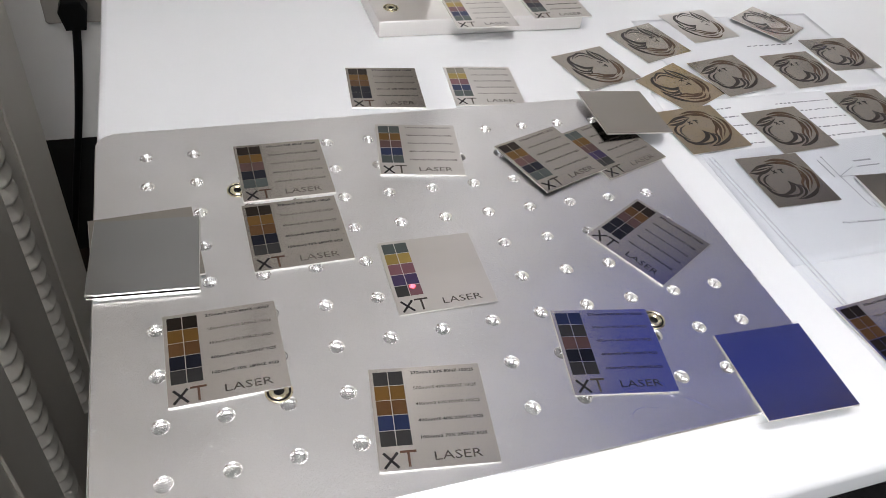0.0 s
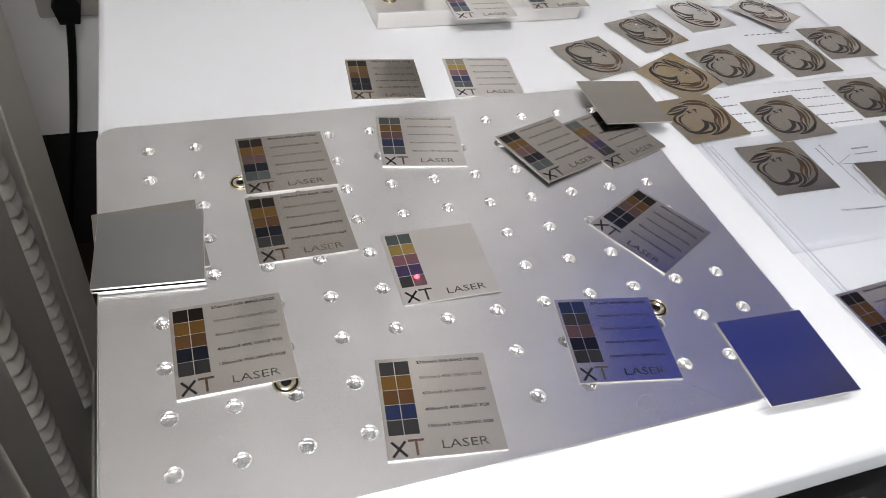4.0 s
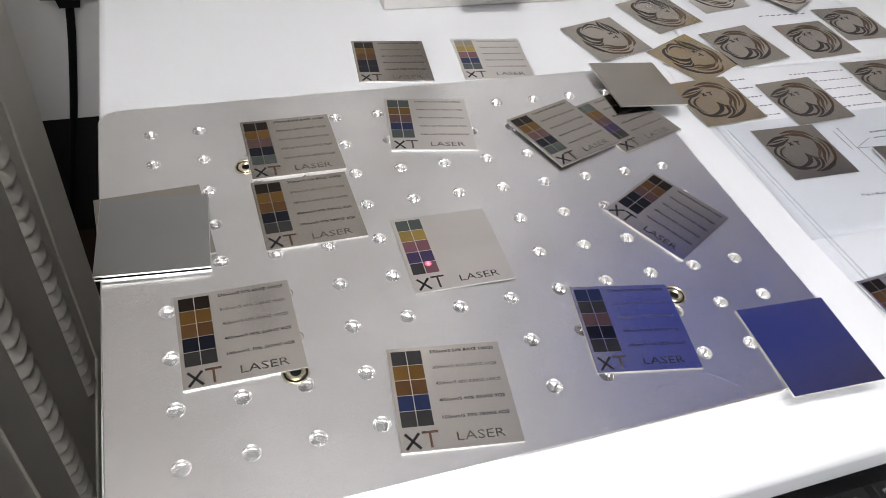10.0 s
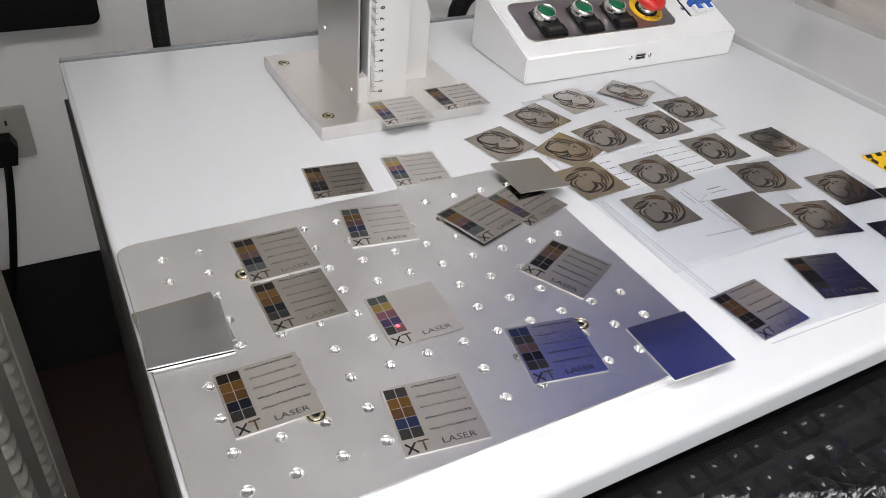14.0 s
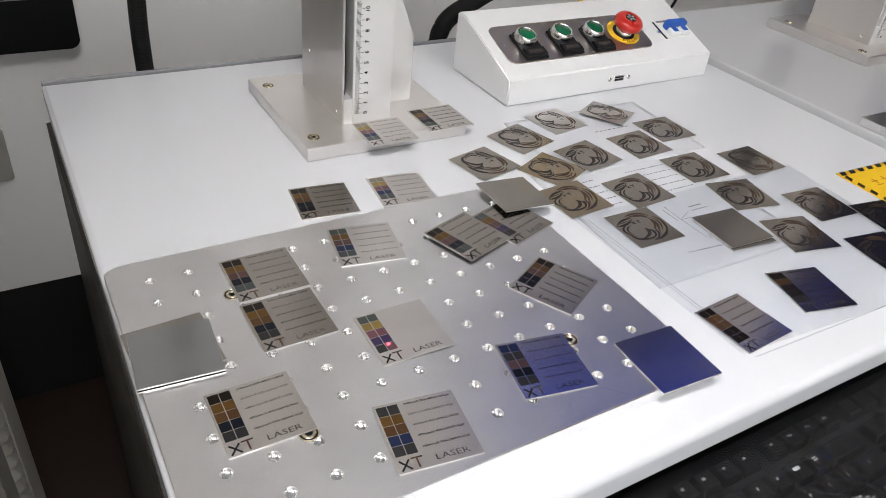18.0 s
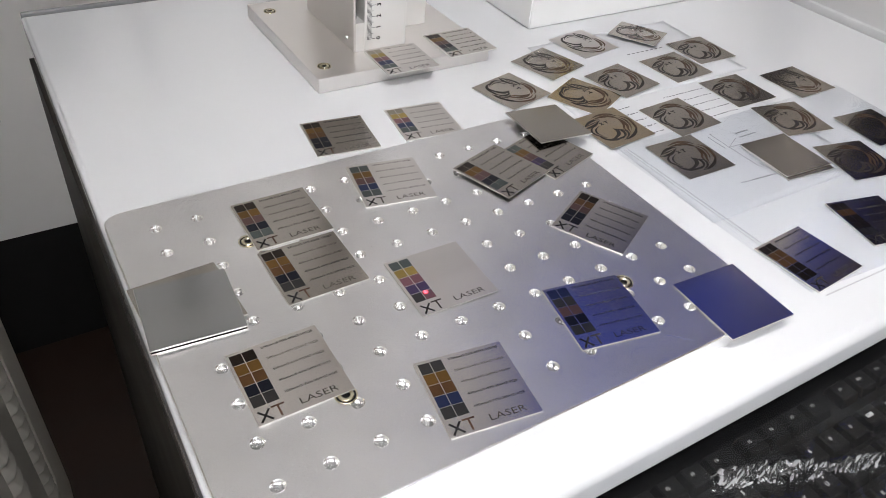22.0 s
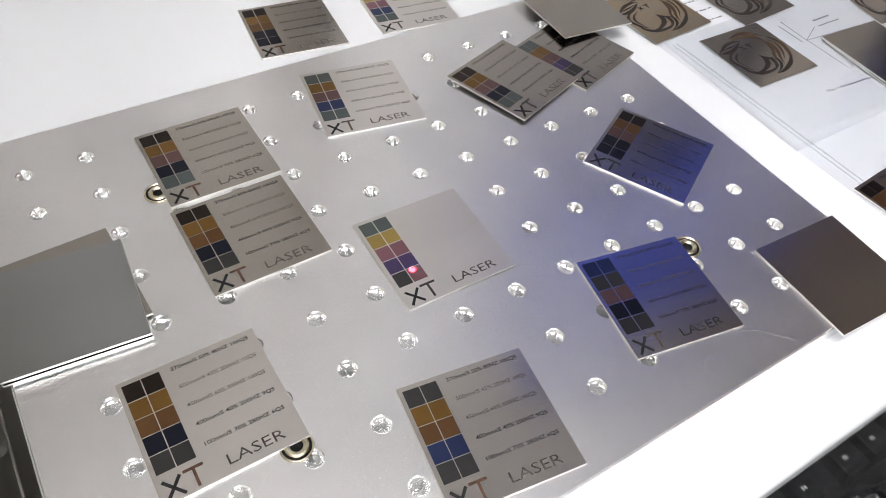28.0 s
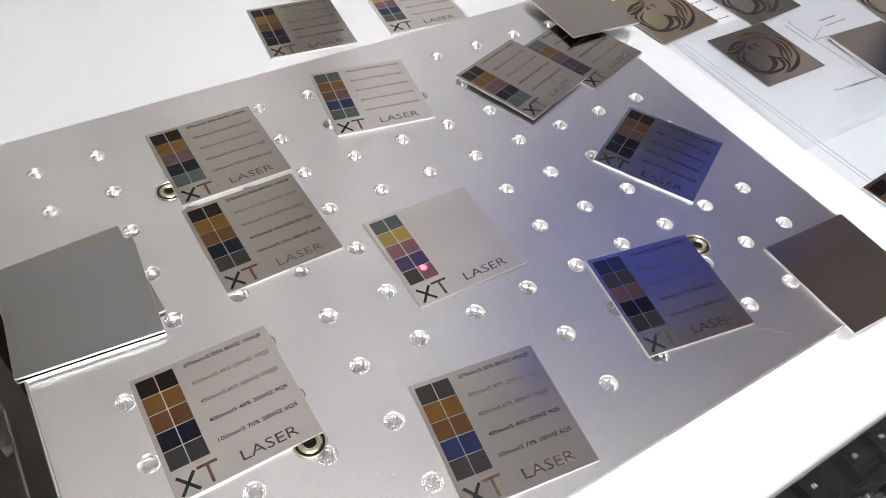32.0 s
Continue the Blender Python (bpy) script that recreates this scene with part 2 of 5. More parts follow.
def etched(name, color):
    """Etched aluminium: fine even grain, pale specks of dust and painted glints, soft cloudy wear."""
    m = bpy.data.materials.new(name)
    m.use_nodes = True
    n, l = m.node_tree.nodes, m.node_tree.links
    b = n["Principled BSDF"]
    tc = n.new("ShaderNodeTexCoord")
    cloud, grit, fleck = n.new("ShaderNodeTexNoise"), n.new("ShaderNodeTexNoise"), n.new("ShaderNodeTexNoise")
    for tex, sc, dt in ((cloud, 22, 6), (grit, 3600, 2), (fleck, 1100, 4)):
        tex.inputs["Scale"].default_value, tex.inputs["Detail"].default_value = sc, dt
        l.new(tc.outputs["Object"], tex.inputs[0])

    def math_node(op, a, b_):
        k = n.new("ShaderNodeMath")
        k.operation = op
        for i, v in enumerate((a, b_)):
            if isinstance(v, (int, float)):
                k.inputs[i].default_value = v
            else:
                l.new(v, k.inputs[i])
        return k.outputs[0]

    # White dots put glints, and some dust, into the base colour.
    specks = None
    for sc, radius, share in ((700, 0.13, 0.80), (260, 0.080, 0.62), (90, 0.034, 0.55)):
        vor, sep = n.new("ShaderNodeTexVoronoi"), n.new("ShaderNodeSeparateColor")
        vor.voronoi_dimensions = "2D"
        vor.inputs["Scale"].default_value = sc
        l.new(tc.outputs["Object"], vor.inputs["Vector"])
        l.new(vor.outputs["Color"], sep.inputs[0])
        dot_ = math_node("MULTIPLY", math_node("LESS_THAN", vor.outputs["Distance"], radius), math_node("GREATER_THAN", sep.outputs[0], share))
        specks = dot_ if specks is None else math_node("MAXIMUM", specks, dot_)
    base = n.new("ShaderNodeMixRGB")
    base.inputs[1].default_value = (*[c * 0.80 for c in color], 1)
    base.inputs[2].default_value = (*[min(1, c * 1.15) for c in color], 1)
    blend = math_node("ADD", math_node("MULTIPLY", cloud.outputs[0], 0.95), math_node("MULTIPLY", fleck.outputs[0], 0.55))
    l.new(math_node("SUBTRACT", blend, 0.25), base.inputs[0])
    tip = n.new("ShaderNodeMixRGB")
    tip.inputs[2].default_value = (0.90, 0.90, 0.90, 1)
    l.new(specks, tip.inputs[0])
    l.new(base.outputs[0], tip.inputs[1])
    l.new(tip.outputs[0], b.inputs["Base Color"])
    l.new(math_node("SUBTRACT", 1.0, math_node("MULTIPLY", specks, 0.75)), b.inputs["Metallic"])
    rr = n.new("ShaderNodeMapRange")
    rr.inputs[1].default_value, rr.inputs[2].default_value, rr.inputs[3].default_value, rr.inputs[4].default_value = 0.3, 0.7, 0.22, 0.38
    l.new(grit.outputs[0], rr.inputs[0])
    l.new(rr.outputs[0], b.inputs["Roughness"])
    bump = n.new("ShaderNodeBump")
    bump.inputs["Strength"].default_value, bump.inputs["Distance"].default_value = 0.30, 0.00010
    l.new(grit.outputs[0], bump.inputs["Height"])
    l.new(bump.outputs[0], b.inputs["Normal"])
    return m


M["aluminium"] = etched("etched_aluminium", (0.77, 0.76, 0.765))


def clear(name, color, rough, gloss, relief=0.5, scale=35, milk=0.0):
    """A see-through film: transparent, with a share of gloss that grows at a slant."""
    m = bpy.data.materials.new(name)
    m.use_nodes = True
    n, l = m.node_tree.nodes, m.node_tree.links
    tr_, gl, mx = n.new("ShaderNodeBsdfTransparent"), n.new("ShaderNodeBsdfGlossy"), n.new("ShaderNodeMixShader")
    tr_.inputs[0].default_value = (*color, 1)
    gl.inputs["Roughness"].default_value = rough
    fr, mul = n.new("ShaderNodeFresnel"), n.new("ShaderNodeMath")
    fr.inputs[0].default_value = 1.5
    mul.operation, mul.inputs[1].default_value = "MULTIPLY", gloss
    tc, ns, bp = n.new("ShaderNodeTexCoord"), n.new("ShaderNodeTexNoise"), n.new("ShaderNodeBump")
    ns.inputs["Scale"].default_value, ns.inputs["Detail"].default_value = scale, 6
    bp.inputs["Strength"].default_value, bp.inputs["Distance"].default_value = relief, 0.002
    l.new(tc.outputs["Object"], ns.inputs[0])
    l.new(ns.outputs[0], bp.inputs["Height"])
    l.new(bp.outputs[0], gl.inputs["Normal"])
    l.new(bp.outputs[0], fr.inputs["Normal"])
    l.new(fr.outputs[0], mul.inputs[0])
    l.new(mul.outputs[0], mx.inputs[0])
    haze, soft_ = n.new("ShaderNodeMixShader"), n.new("ShaderNodeBsdfDiffuse")
    haze.inputs[0].default_value, soft_.inputs[0].default_value = milk, (0.9, 0.9, 0.92, 1)
    l.new(tr_.outputs[0], haze.inputs[1])
    l.new(soft_.outputs[0], haze.inputs[2])
    l.new(haze.outputs[0], mx.inputs[1])
    l.new(gl.outputs[0], mx.inputs[2])
    l.new(mx.outputs[0], n["Material Output"].inputs[0])
    return m


M["film"] = clear("clear_film", (0.95, 0.95, 0.95), 0.09, 0.85, 0.25, 120, 0.006)
M["weld"] = clear("welded_film", (0.88, 0.885, 0.90), 0.2, 1.0, 0.2, 60, 0.10)
M["film_crease"] = clear("bunched_film", (0.86, 0.86, 0.86), 0.12, 2.6, 0.8, 400, 0.035)
# Milky white stands in for the bright highlights on film folds.
M["film_highlight"] = clear("fold_highlight_film", (0.80, 0.80, 0.80), 0.10, 2.6, 0.3, 300, 0.36)
M["sleeve"] = clear("clear_sleeve", (0.87, 0.88, 0.90), 0.12, 1.2, 0.5, 25)


# ---------- mesh helpers ----------
def mesh_of(name, bm, mats, smooth=False):
    me = bpy.data.meshes.new(name)
    bm.normal_update()
    bm.to_mesh(me)
    bm.free()
    for m in (mats if isinstance(mats, (list, tuple)) else [mats]):
        me.materials.append(M[m])
    if smooth:
        for p in me.polygons:
            p.use_smooth = True
    return me


def thing(name, label, category, at=None, group="", kind=""):
    ob = new(name)
    ob.empty_display_size = 0.02
    if at is not None:
        ob.matrix_basis = at
    return tagged(ob, label, category, group, kind)


def part(name, bm, mat_name, parent, label="", at=None, smooth=False):
    me = bm if isinstance(bm, bpy.types.Mesh) else mesh_of(name, bm, mat_name, smooth)
    ob = new(name, me)
    ob.parent = parent
    if at is not None:
        ob.matrix_basis = at
    if label:
        ob["label"] = label
    return ob


def single(name, bm, mat_name, label, category, at=None, group="", kind="", smooth=False):
    ob = new(name, mesh_of(name, bm, mat_name, smooth))
    if at is not None:
        ob.matrix_basis = at
    return tagged(ob, label, category, group, kind)


def box(x0, x1, y0, y1, z0, z1, bevel=0.0, seg=2, bm=None):
    bm = bm or bmesh.new()
    r = bmesh.ops.create_cube(bm, size=1.0, matrix=Matrix.Translation(((x0 + x1) / 2, (y0 + y1) / 2, (z0 + z1) / 2)) @ Matrix.Diagonal((x1 - x0, y1 - y0, z1 - z0, 1)))
    if bevel:
        edges = list({e for v in r["verts"] for e in v.link_edges})
        bmesh.ops.bevel(bm, geom=edges, offset=bevel, segments=seg, profile=0.6, affect="EDGES")
    return bm


def prism(points, z0, z1, bevel=0.0, seg=2, bm=None):
    """A flat outline (counter-clockwise x, y) raised from z0 to z1."""
    bm = bm or bmesh.new()
    lo = [bm.verts.new((x, y, z0)) for x, y in points]
    hi = [bm.verts.new((x, y, z1)) for x, y in points]
    n = len(points)
    top = bm.faces.new(hi)
    bm.faces.new(lo[::-1])
    for i in range(n):
        bm.faces.new((lo[i], lo[(i + 1) % n], hi[(i + 1) % n], hi[i]))
    if bevel:
        bmesh.ops.bevel(bm, geom=list(top.edges), offset=bevel, segments=seg, profile=0.6, affect="EDGES")
    return bm


def lathe(profile, seg=24, bm=None, cx=0.0, cy=0.0):
    """Turns a line of (radius, z) about the z axis."""
    bm = bm or bmesh.new()
    rings = []
    for r, z in profile:
        if r < 1e-6:
            rings.append([bm.verts.new((cx, cy, z))])
        else:
            rings.append([bm.verts.new((cx + r * math.cos(2 * math.pi * i / seg), cy + r * math.sin(2 * math.pi * i / seg), z)) for i in range(seg)])
    for a, b in zip(rings, rings[1:]):
        for i in range(seg):
            j = (i + 1) % seg
            q = [a[i % len(a)], a[j % len(a)], b[j % len(b)], b[i % len(b)]]
            q = list(dict.fromkeys(q))
            if len(q) > 2:
                try:
                    bm.faces.new(q)
                except ValueError:
                    pass
    return bm


def rounded(x0, x1, y0, y1, r, n=6):
    pts = []
    for cx, cy, a in ((x1 - r, y0 + r, -90), (x1 - r, y1 - r, 0), (x0 + r, y1 - r, 90), (x0 + r, y0 + r, 180)):
        for k in range(n + 1):
            t = radians(a + 90 * k / n)
            pts.append((cx + r * math.cos(t), cy + r * math.sin(t)))
    return pts


def tube_mesh(points, radius, seg=12, ribs=0.0, closed_ends=True):
    """A hose along points; ribs makes it corrugated."""
    bm = bmesh.new()
    rings = []
    up = Vector((0, 0, 1))
    pts = [Vector(p) for p in points]
    for i, p in enumerate(pts):
        d = (pts[min(i + 1, len(pts) - 1)] - pts[max(i - 1, 0)]).normalized()
        side = d.cross(up if abs(d.z) < 0.9 else Vector((1, 0, 0))).normalized()
        other = d.cross(side)
        r = radius * (1 + (ribs if i % 2 else -ribs))
        rings.append([bm.verts.new(p + r * (math.cos(2 * math.pi * k / seg) * side + math.sin(2 * math.pi * k / seg) * other)) for k in range(seg)])
    for a, b in zip(rings, rings[1:]):
        for k in range(seg):
            bm.faces.new((a[k], a[(k + 1) % seg], b[(k + 1) % seg], b[k]))
    if closed_ends:
        bm.faces.new(rings[0][::-1])
        bm.faces.new(rings[-1])
    bmesh.ops.recalc_face_normals(bm, faces=bm.faces)
    return bm


def bend(ctrl, n):
    """A smooth line through control points (Catmull-Rom)."""
    c = [Vector(p) for p in ctrl]
    c = [2 * c[0] - c[1], *c, 2 * c[-1] - c[-2]]
    out = []
    for i in range(1, len(c) - 2):
        for k in range(n):
            t = k / n
            p0, p1, p2, p3 = c[i - 1], c[i], c[i + 1], c[i + 2]
            out.append(0.5 * ((2 * p1) + (p2 - p0) * t + (2 * p0 - 5 * p1 + 4 * p2 - p3) * t * t + (3 * p1 - p0 - 3 * p2 + p3) * t ** 3))
    out.append(c[-2])
    return out


TEXTS = {}


def text_mesh(words, height, mat_name, width=None, depth=0.00003, bold=0.012):
    """Writing in the built-in font as a thin mesh, centred, scaled to a cap height (and a width)."""
    key = (words, height, mat_name, width)
    if key not in TEXTS:
        cu = bpy.data.curves.new("writing", "FONT")
        cu.body, cu.size, cu.resolution_u, cu.offset = words, 1.0, 2, bold
        ob = bpy.data.objects.new("writing", cu)
        scene.collection.objects.link(ob)
        me = bpy.data.meshes.new_from_object(ob.evaluated_get(bpy.context.evaluated_depsgraph_get()))
        bpy.data.objects.remove(ob)
        xs = [v.co.x for v in me.vertices]
        ys = [v.co.y for v in me.vertices]
        s = height / (max(ys) - min(ys))
        sx = width / (max(xs) - min(xs)) if width else s
        cx, cy = (max(xs) + min(xs)) / 2, (max(ys) + min(ys)) / 2
        for v in me.vertices:
            v.co = ((v.co.x - cx) * sx, (v.co.y - cy) * s, 0)
        bm = bmesh.new()
        bm.from_mesh(me)
        bpy.data.meshes.remove(me)
        r = bmesh.ops.extrude_face_region(bm, geom=bm.faces[:])
        bmesh.ops.translate(bm, verts=[v for v in r["geom"] if isinstance(v, bmesh.types.BMVert)], vec=(0, 0, depth))
        bmesh.ops.recalc_face_normals(bm, faces=bm.faces)
        TEXTS[key] = mesh_of("writing", bm, mat_name)
    return TEXTS[key]


# ---------- the room ----------
RX0, RX1, RY0, RY1, RZ = ROOM
single("floor", box(RX0, RX1, RY0, RY1 + 0.1, -0.1, 0.0), "floor", "dark brown wooden floor, deep shade put into its colour", "floor", kind="structure")
single("wall_north", box(RX0, RX1, WALL_Y, WALL_Y + 0.12, 0.258, RZ), "wall", "off-white painted wall behind the table", "wall", kind="structure")
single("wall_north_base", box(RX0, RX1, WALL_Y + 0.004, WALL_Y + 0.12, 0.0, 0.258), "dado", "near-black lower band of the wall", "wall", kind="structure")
single("wall_west", box(RX0 - 0.12, RX0, RY0, RY1 + 0.12, 0.0, RZ), "wall", "plain painted side wall", "wall", kind="structure")
# east wall with a wide brown door front, unseen south wall with an added window
single("wall_east", box(RX1, RX1 + 0.12, RY0, RY1 + 0.12, 0.0, RZ), "brown_door", "brown laminate wall across the room", "wall", kind="structure")
WX0, WX1, WZ0, WZ1 = -1.2, 1.2, 1.0, 2.4
bm = box(RX0, WX0, RY0 - 0.12, RY0, 0.0, RZ)
box(WX1, RX1, RY0 - 0.12, RY0, 0.0, RZ, bm=bm)
box(WX0, WX1, RY0 - 0.12, RY0, 0.0, WZ0, bm=bm)
box(WX0, WX1, RY0 - 0.12, RY0, WZ1, RZ, bm=bm)
single("wall_south", bm, "wall", "unseen painted wall with an added wide window opening", "wall", kind="structure")
single("ceiling", box(RX0, RX1, RY0, RY1 + 0.12, RZ, RZ + 0.1), "ceiling", "plain dull ceiling", "ceiling", kind="structure")
# Area lamp added in the unseen window to brighten the back wall.
day = bpy.data.lights.new("window_fill", "AREA")
day.shape, day.size, day.size_y, day.energy, day.color = "RECTANGLE", WX1 - WX0, WZ1 - WZ0, DAY_FILL, (0.92, 0.96, 1.0)
new("window_fill", day).matrix_basis = pose((WX0 + WX1) / 2, RY0 - 0.02, (WZ0 + WZ1) / 2, 90, 0, 0)


# Panel lights out of view, added as fill for the room.
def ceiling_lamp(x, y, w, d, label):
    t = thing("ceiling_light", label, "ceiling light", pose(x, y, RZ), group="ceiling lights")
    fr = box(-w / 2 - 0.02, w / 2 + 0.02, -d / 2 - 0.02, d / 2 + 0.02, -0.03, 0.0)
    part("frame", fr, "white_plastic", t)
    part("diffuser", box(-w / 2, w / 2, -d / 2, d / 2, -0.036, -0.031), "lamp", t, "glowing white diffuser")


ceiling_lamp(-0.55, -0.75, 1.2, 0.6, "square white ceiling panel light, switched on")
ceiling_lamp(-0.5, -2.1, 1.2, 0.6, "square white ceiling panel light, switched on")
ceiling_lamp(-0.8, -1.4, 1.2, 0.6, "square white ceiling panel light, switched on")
# Unseen tube light added over the table; its upper side brightens the ceiling.
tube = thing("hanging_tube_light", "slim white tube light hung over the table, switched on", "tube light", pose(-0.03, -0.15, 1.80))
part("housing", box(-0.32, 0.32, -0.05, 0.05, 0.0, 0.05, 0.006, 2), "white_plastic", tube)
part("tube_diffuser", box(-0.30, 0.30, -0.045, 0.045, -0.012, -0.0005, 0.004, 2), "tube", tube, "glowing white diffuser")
part("up_diffuser", box(-0.30, 0.30, -0.04, 0.04, 0.0505, 0.058, 0.003, 1), "uplight", tube, "glowing upper side, added to brighten the ceiling")
for sx in (-0.22, 0.22):
    part("wire", lathe([(0.001, 0.06), (0.001, RZ - 1.80)], 6, cx=sx), "chrome", tube)
board = thing("display_board", "deep blue display board hung from the ceiling behind the machines", "board")
part("panel", prism([(0.66, 1.66), (0.98, 1.68), (1.14, 1.84), (1.36, 1.84), (1.50, 1.73), (2.19, 1.70), (2.19, 2.66), (1.04, 2.66), (0.90, 1.90)], 0, 0.02, 0.003, 2), "banner", board, "", Matrix.Translation((0, 0.765, 0)) @ Matrix.Rotation(radians(90), 4, "X"))
for sx in (1.15, 1.90):
    part("wire", lathe([(0.001, 2.66), (0.001, RZ)], 6, cx=sx, cy=0.755), "chrome", board)

# Unseen panel, added so the right-hand cards mirror something blue-black.
screen = thing("wall_screen", "unseen blue-black panel added on the brown side wall to be mirrored", "screen", pose(RX1 - 0.001, 0.46, 1.62))
part("bezel", box(-0.03, 0.0, -0.27, 0.27, -0.33, 0.33, 0.004), "cabinet_dark", screen)
part("screen_glass", box(-0.033, -0.0305, -0.255, 0.255, -0.315, 0.315), "screen_glass", screen, "switched-off dark screen")
# Unseen block, placed to give the far cards a dark reflection.
tall = thing("wall_cabinet", "unseen near-black cabinet shape added in the corner to be mirrored", "cabinet")
part("carcass", box(1.72, 2.19, 0.64, 0.998, 0.95, 1.46, 0.004), "cabinet_dark", tall)
for x0, x1 in ((1.724, 1.952), (1.958, 2.186)):
    dr = part("door", box(x0, x1, 0.62, 0.638, 0.955, 1.455, 0.003), "cabinet_dark", tall)
    part("handle", box(-0.006, 0.006, -0.025, 0.0, -0.08, 0.08, 0.003), "chrome", dr, "chrome handle", pose(1.93 if x0 < 1.8 else 1.98, 0.62, 1.08))

# ---------- the white work table ----------
table = thing("work_table", "white powder-coated machine cabinet table with rounded front edge", "work table")
TOP_PTS = [(-0.0290, -0.0585), (0.7632, -0.0585), (0.7632, 0.584), (-0.0258, 0.582)]
bm = prism(TOP_PTS, TOP - 0.0205, TOP)
bm.edges.ensure_lookup_table()
front = [e for e in bm.edges if all(v.co.y < 0 and v.co.z > TOP - 0.001 for v in e.verts)]
bmesh.ops.bevel(bm, geom=front, offset=0.007, segments=8, profile=0.5, affect="EDGES")
rest = [e for e in bm.edges if all(v.co.z > TOP - 0.0001 for v in e.verts) and max(v.co.y for v in e.verts) > 0.1]
bmesh.ops.bevel(bm, geom=rest, offset=0.005, segments=4, profile=0.5, affect="EDGES")
top_ob = part("tabletop", bm, "white_paint", table, "glossy white top", smooth=True)
top_ob.data.set_sharp_from_angle(angle=radians(35))
part("top_frame", prism([(-0.0284, -0.030), (0.7626, -0.030), (0.7626, 0.5834), (-0.0252, 0.5814)], TOP - 0.038, TOP - 0.0206), "white_paint", table)
part("side_panel", box(-0.029, -0.012, 0.0, 0.575, 0.05, TOP - 0.0385), "side_dark", table, "glossy side under a film wrap, shade painted dark")
part("side_panel", box(0.745, 0.762, 0.0, 0.575, 0.05, TOP - 0.0385), "white_paint", table)
part("back_strip", box(-0.0250, 0.7630, 0.5850, 0.5900, TOP - 0.030, TOP + 0.0010, 0.001, 1), "strip_grey", table, "grey strip along the back edge")
part("back_panel", box(-0.0115, 0.7445, 0.558, 0.575, 0.05, TOP - 0.0385), "white_paint", table)
# The recess behind the tray takes the same painted shade.
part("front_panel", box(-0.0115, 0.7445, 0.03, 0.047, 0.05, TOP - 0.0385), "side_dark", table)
part("keyboard_tray", box(-0.02, 0.75, -0.26, 0.028, 0.700, 0.716, 0.003), "dark", table, "black pull-out keyboard tray")
for sx in (0.0, 0.73):
    for sy in (0.05, 0.55):
        part("foot", lathe([(0, 0.0), (0.02, 0.0), (0.02, 0.02), (0.008, 0.03), (0.008, 0.05)], 16), "dark", table, at=pose(sx, sy, 0))

# second table beyond the seam, a little higher
FAR = TOP + 0.008
far = thing("far_table", "white machine table standing against the first one", "work table")
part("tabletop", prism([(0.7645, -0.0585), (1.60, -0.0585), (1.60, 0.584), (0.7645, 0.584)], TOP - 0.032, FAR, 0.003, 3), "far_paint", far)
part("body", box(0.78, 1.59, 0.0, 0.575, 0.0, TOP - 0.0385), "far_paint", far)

# ---------- the drilled plate ----------
PX0, PX1, PY0, PY1 = -0.0262, 0.3014, -0.0264, 0.2258
S, NC, NR = 0.025, 12, 9
R_TOP, R_MIN, R_MAX = 0.0036, 0.0028, 0.0032


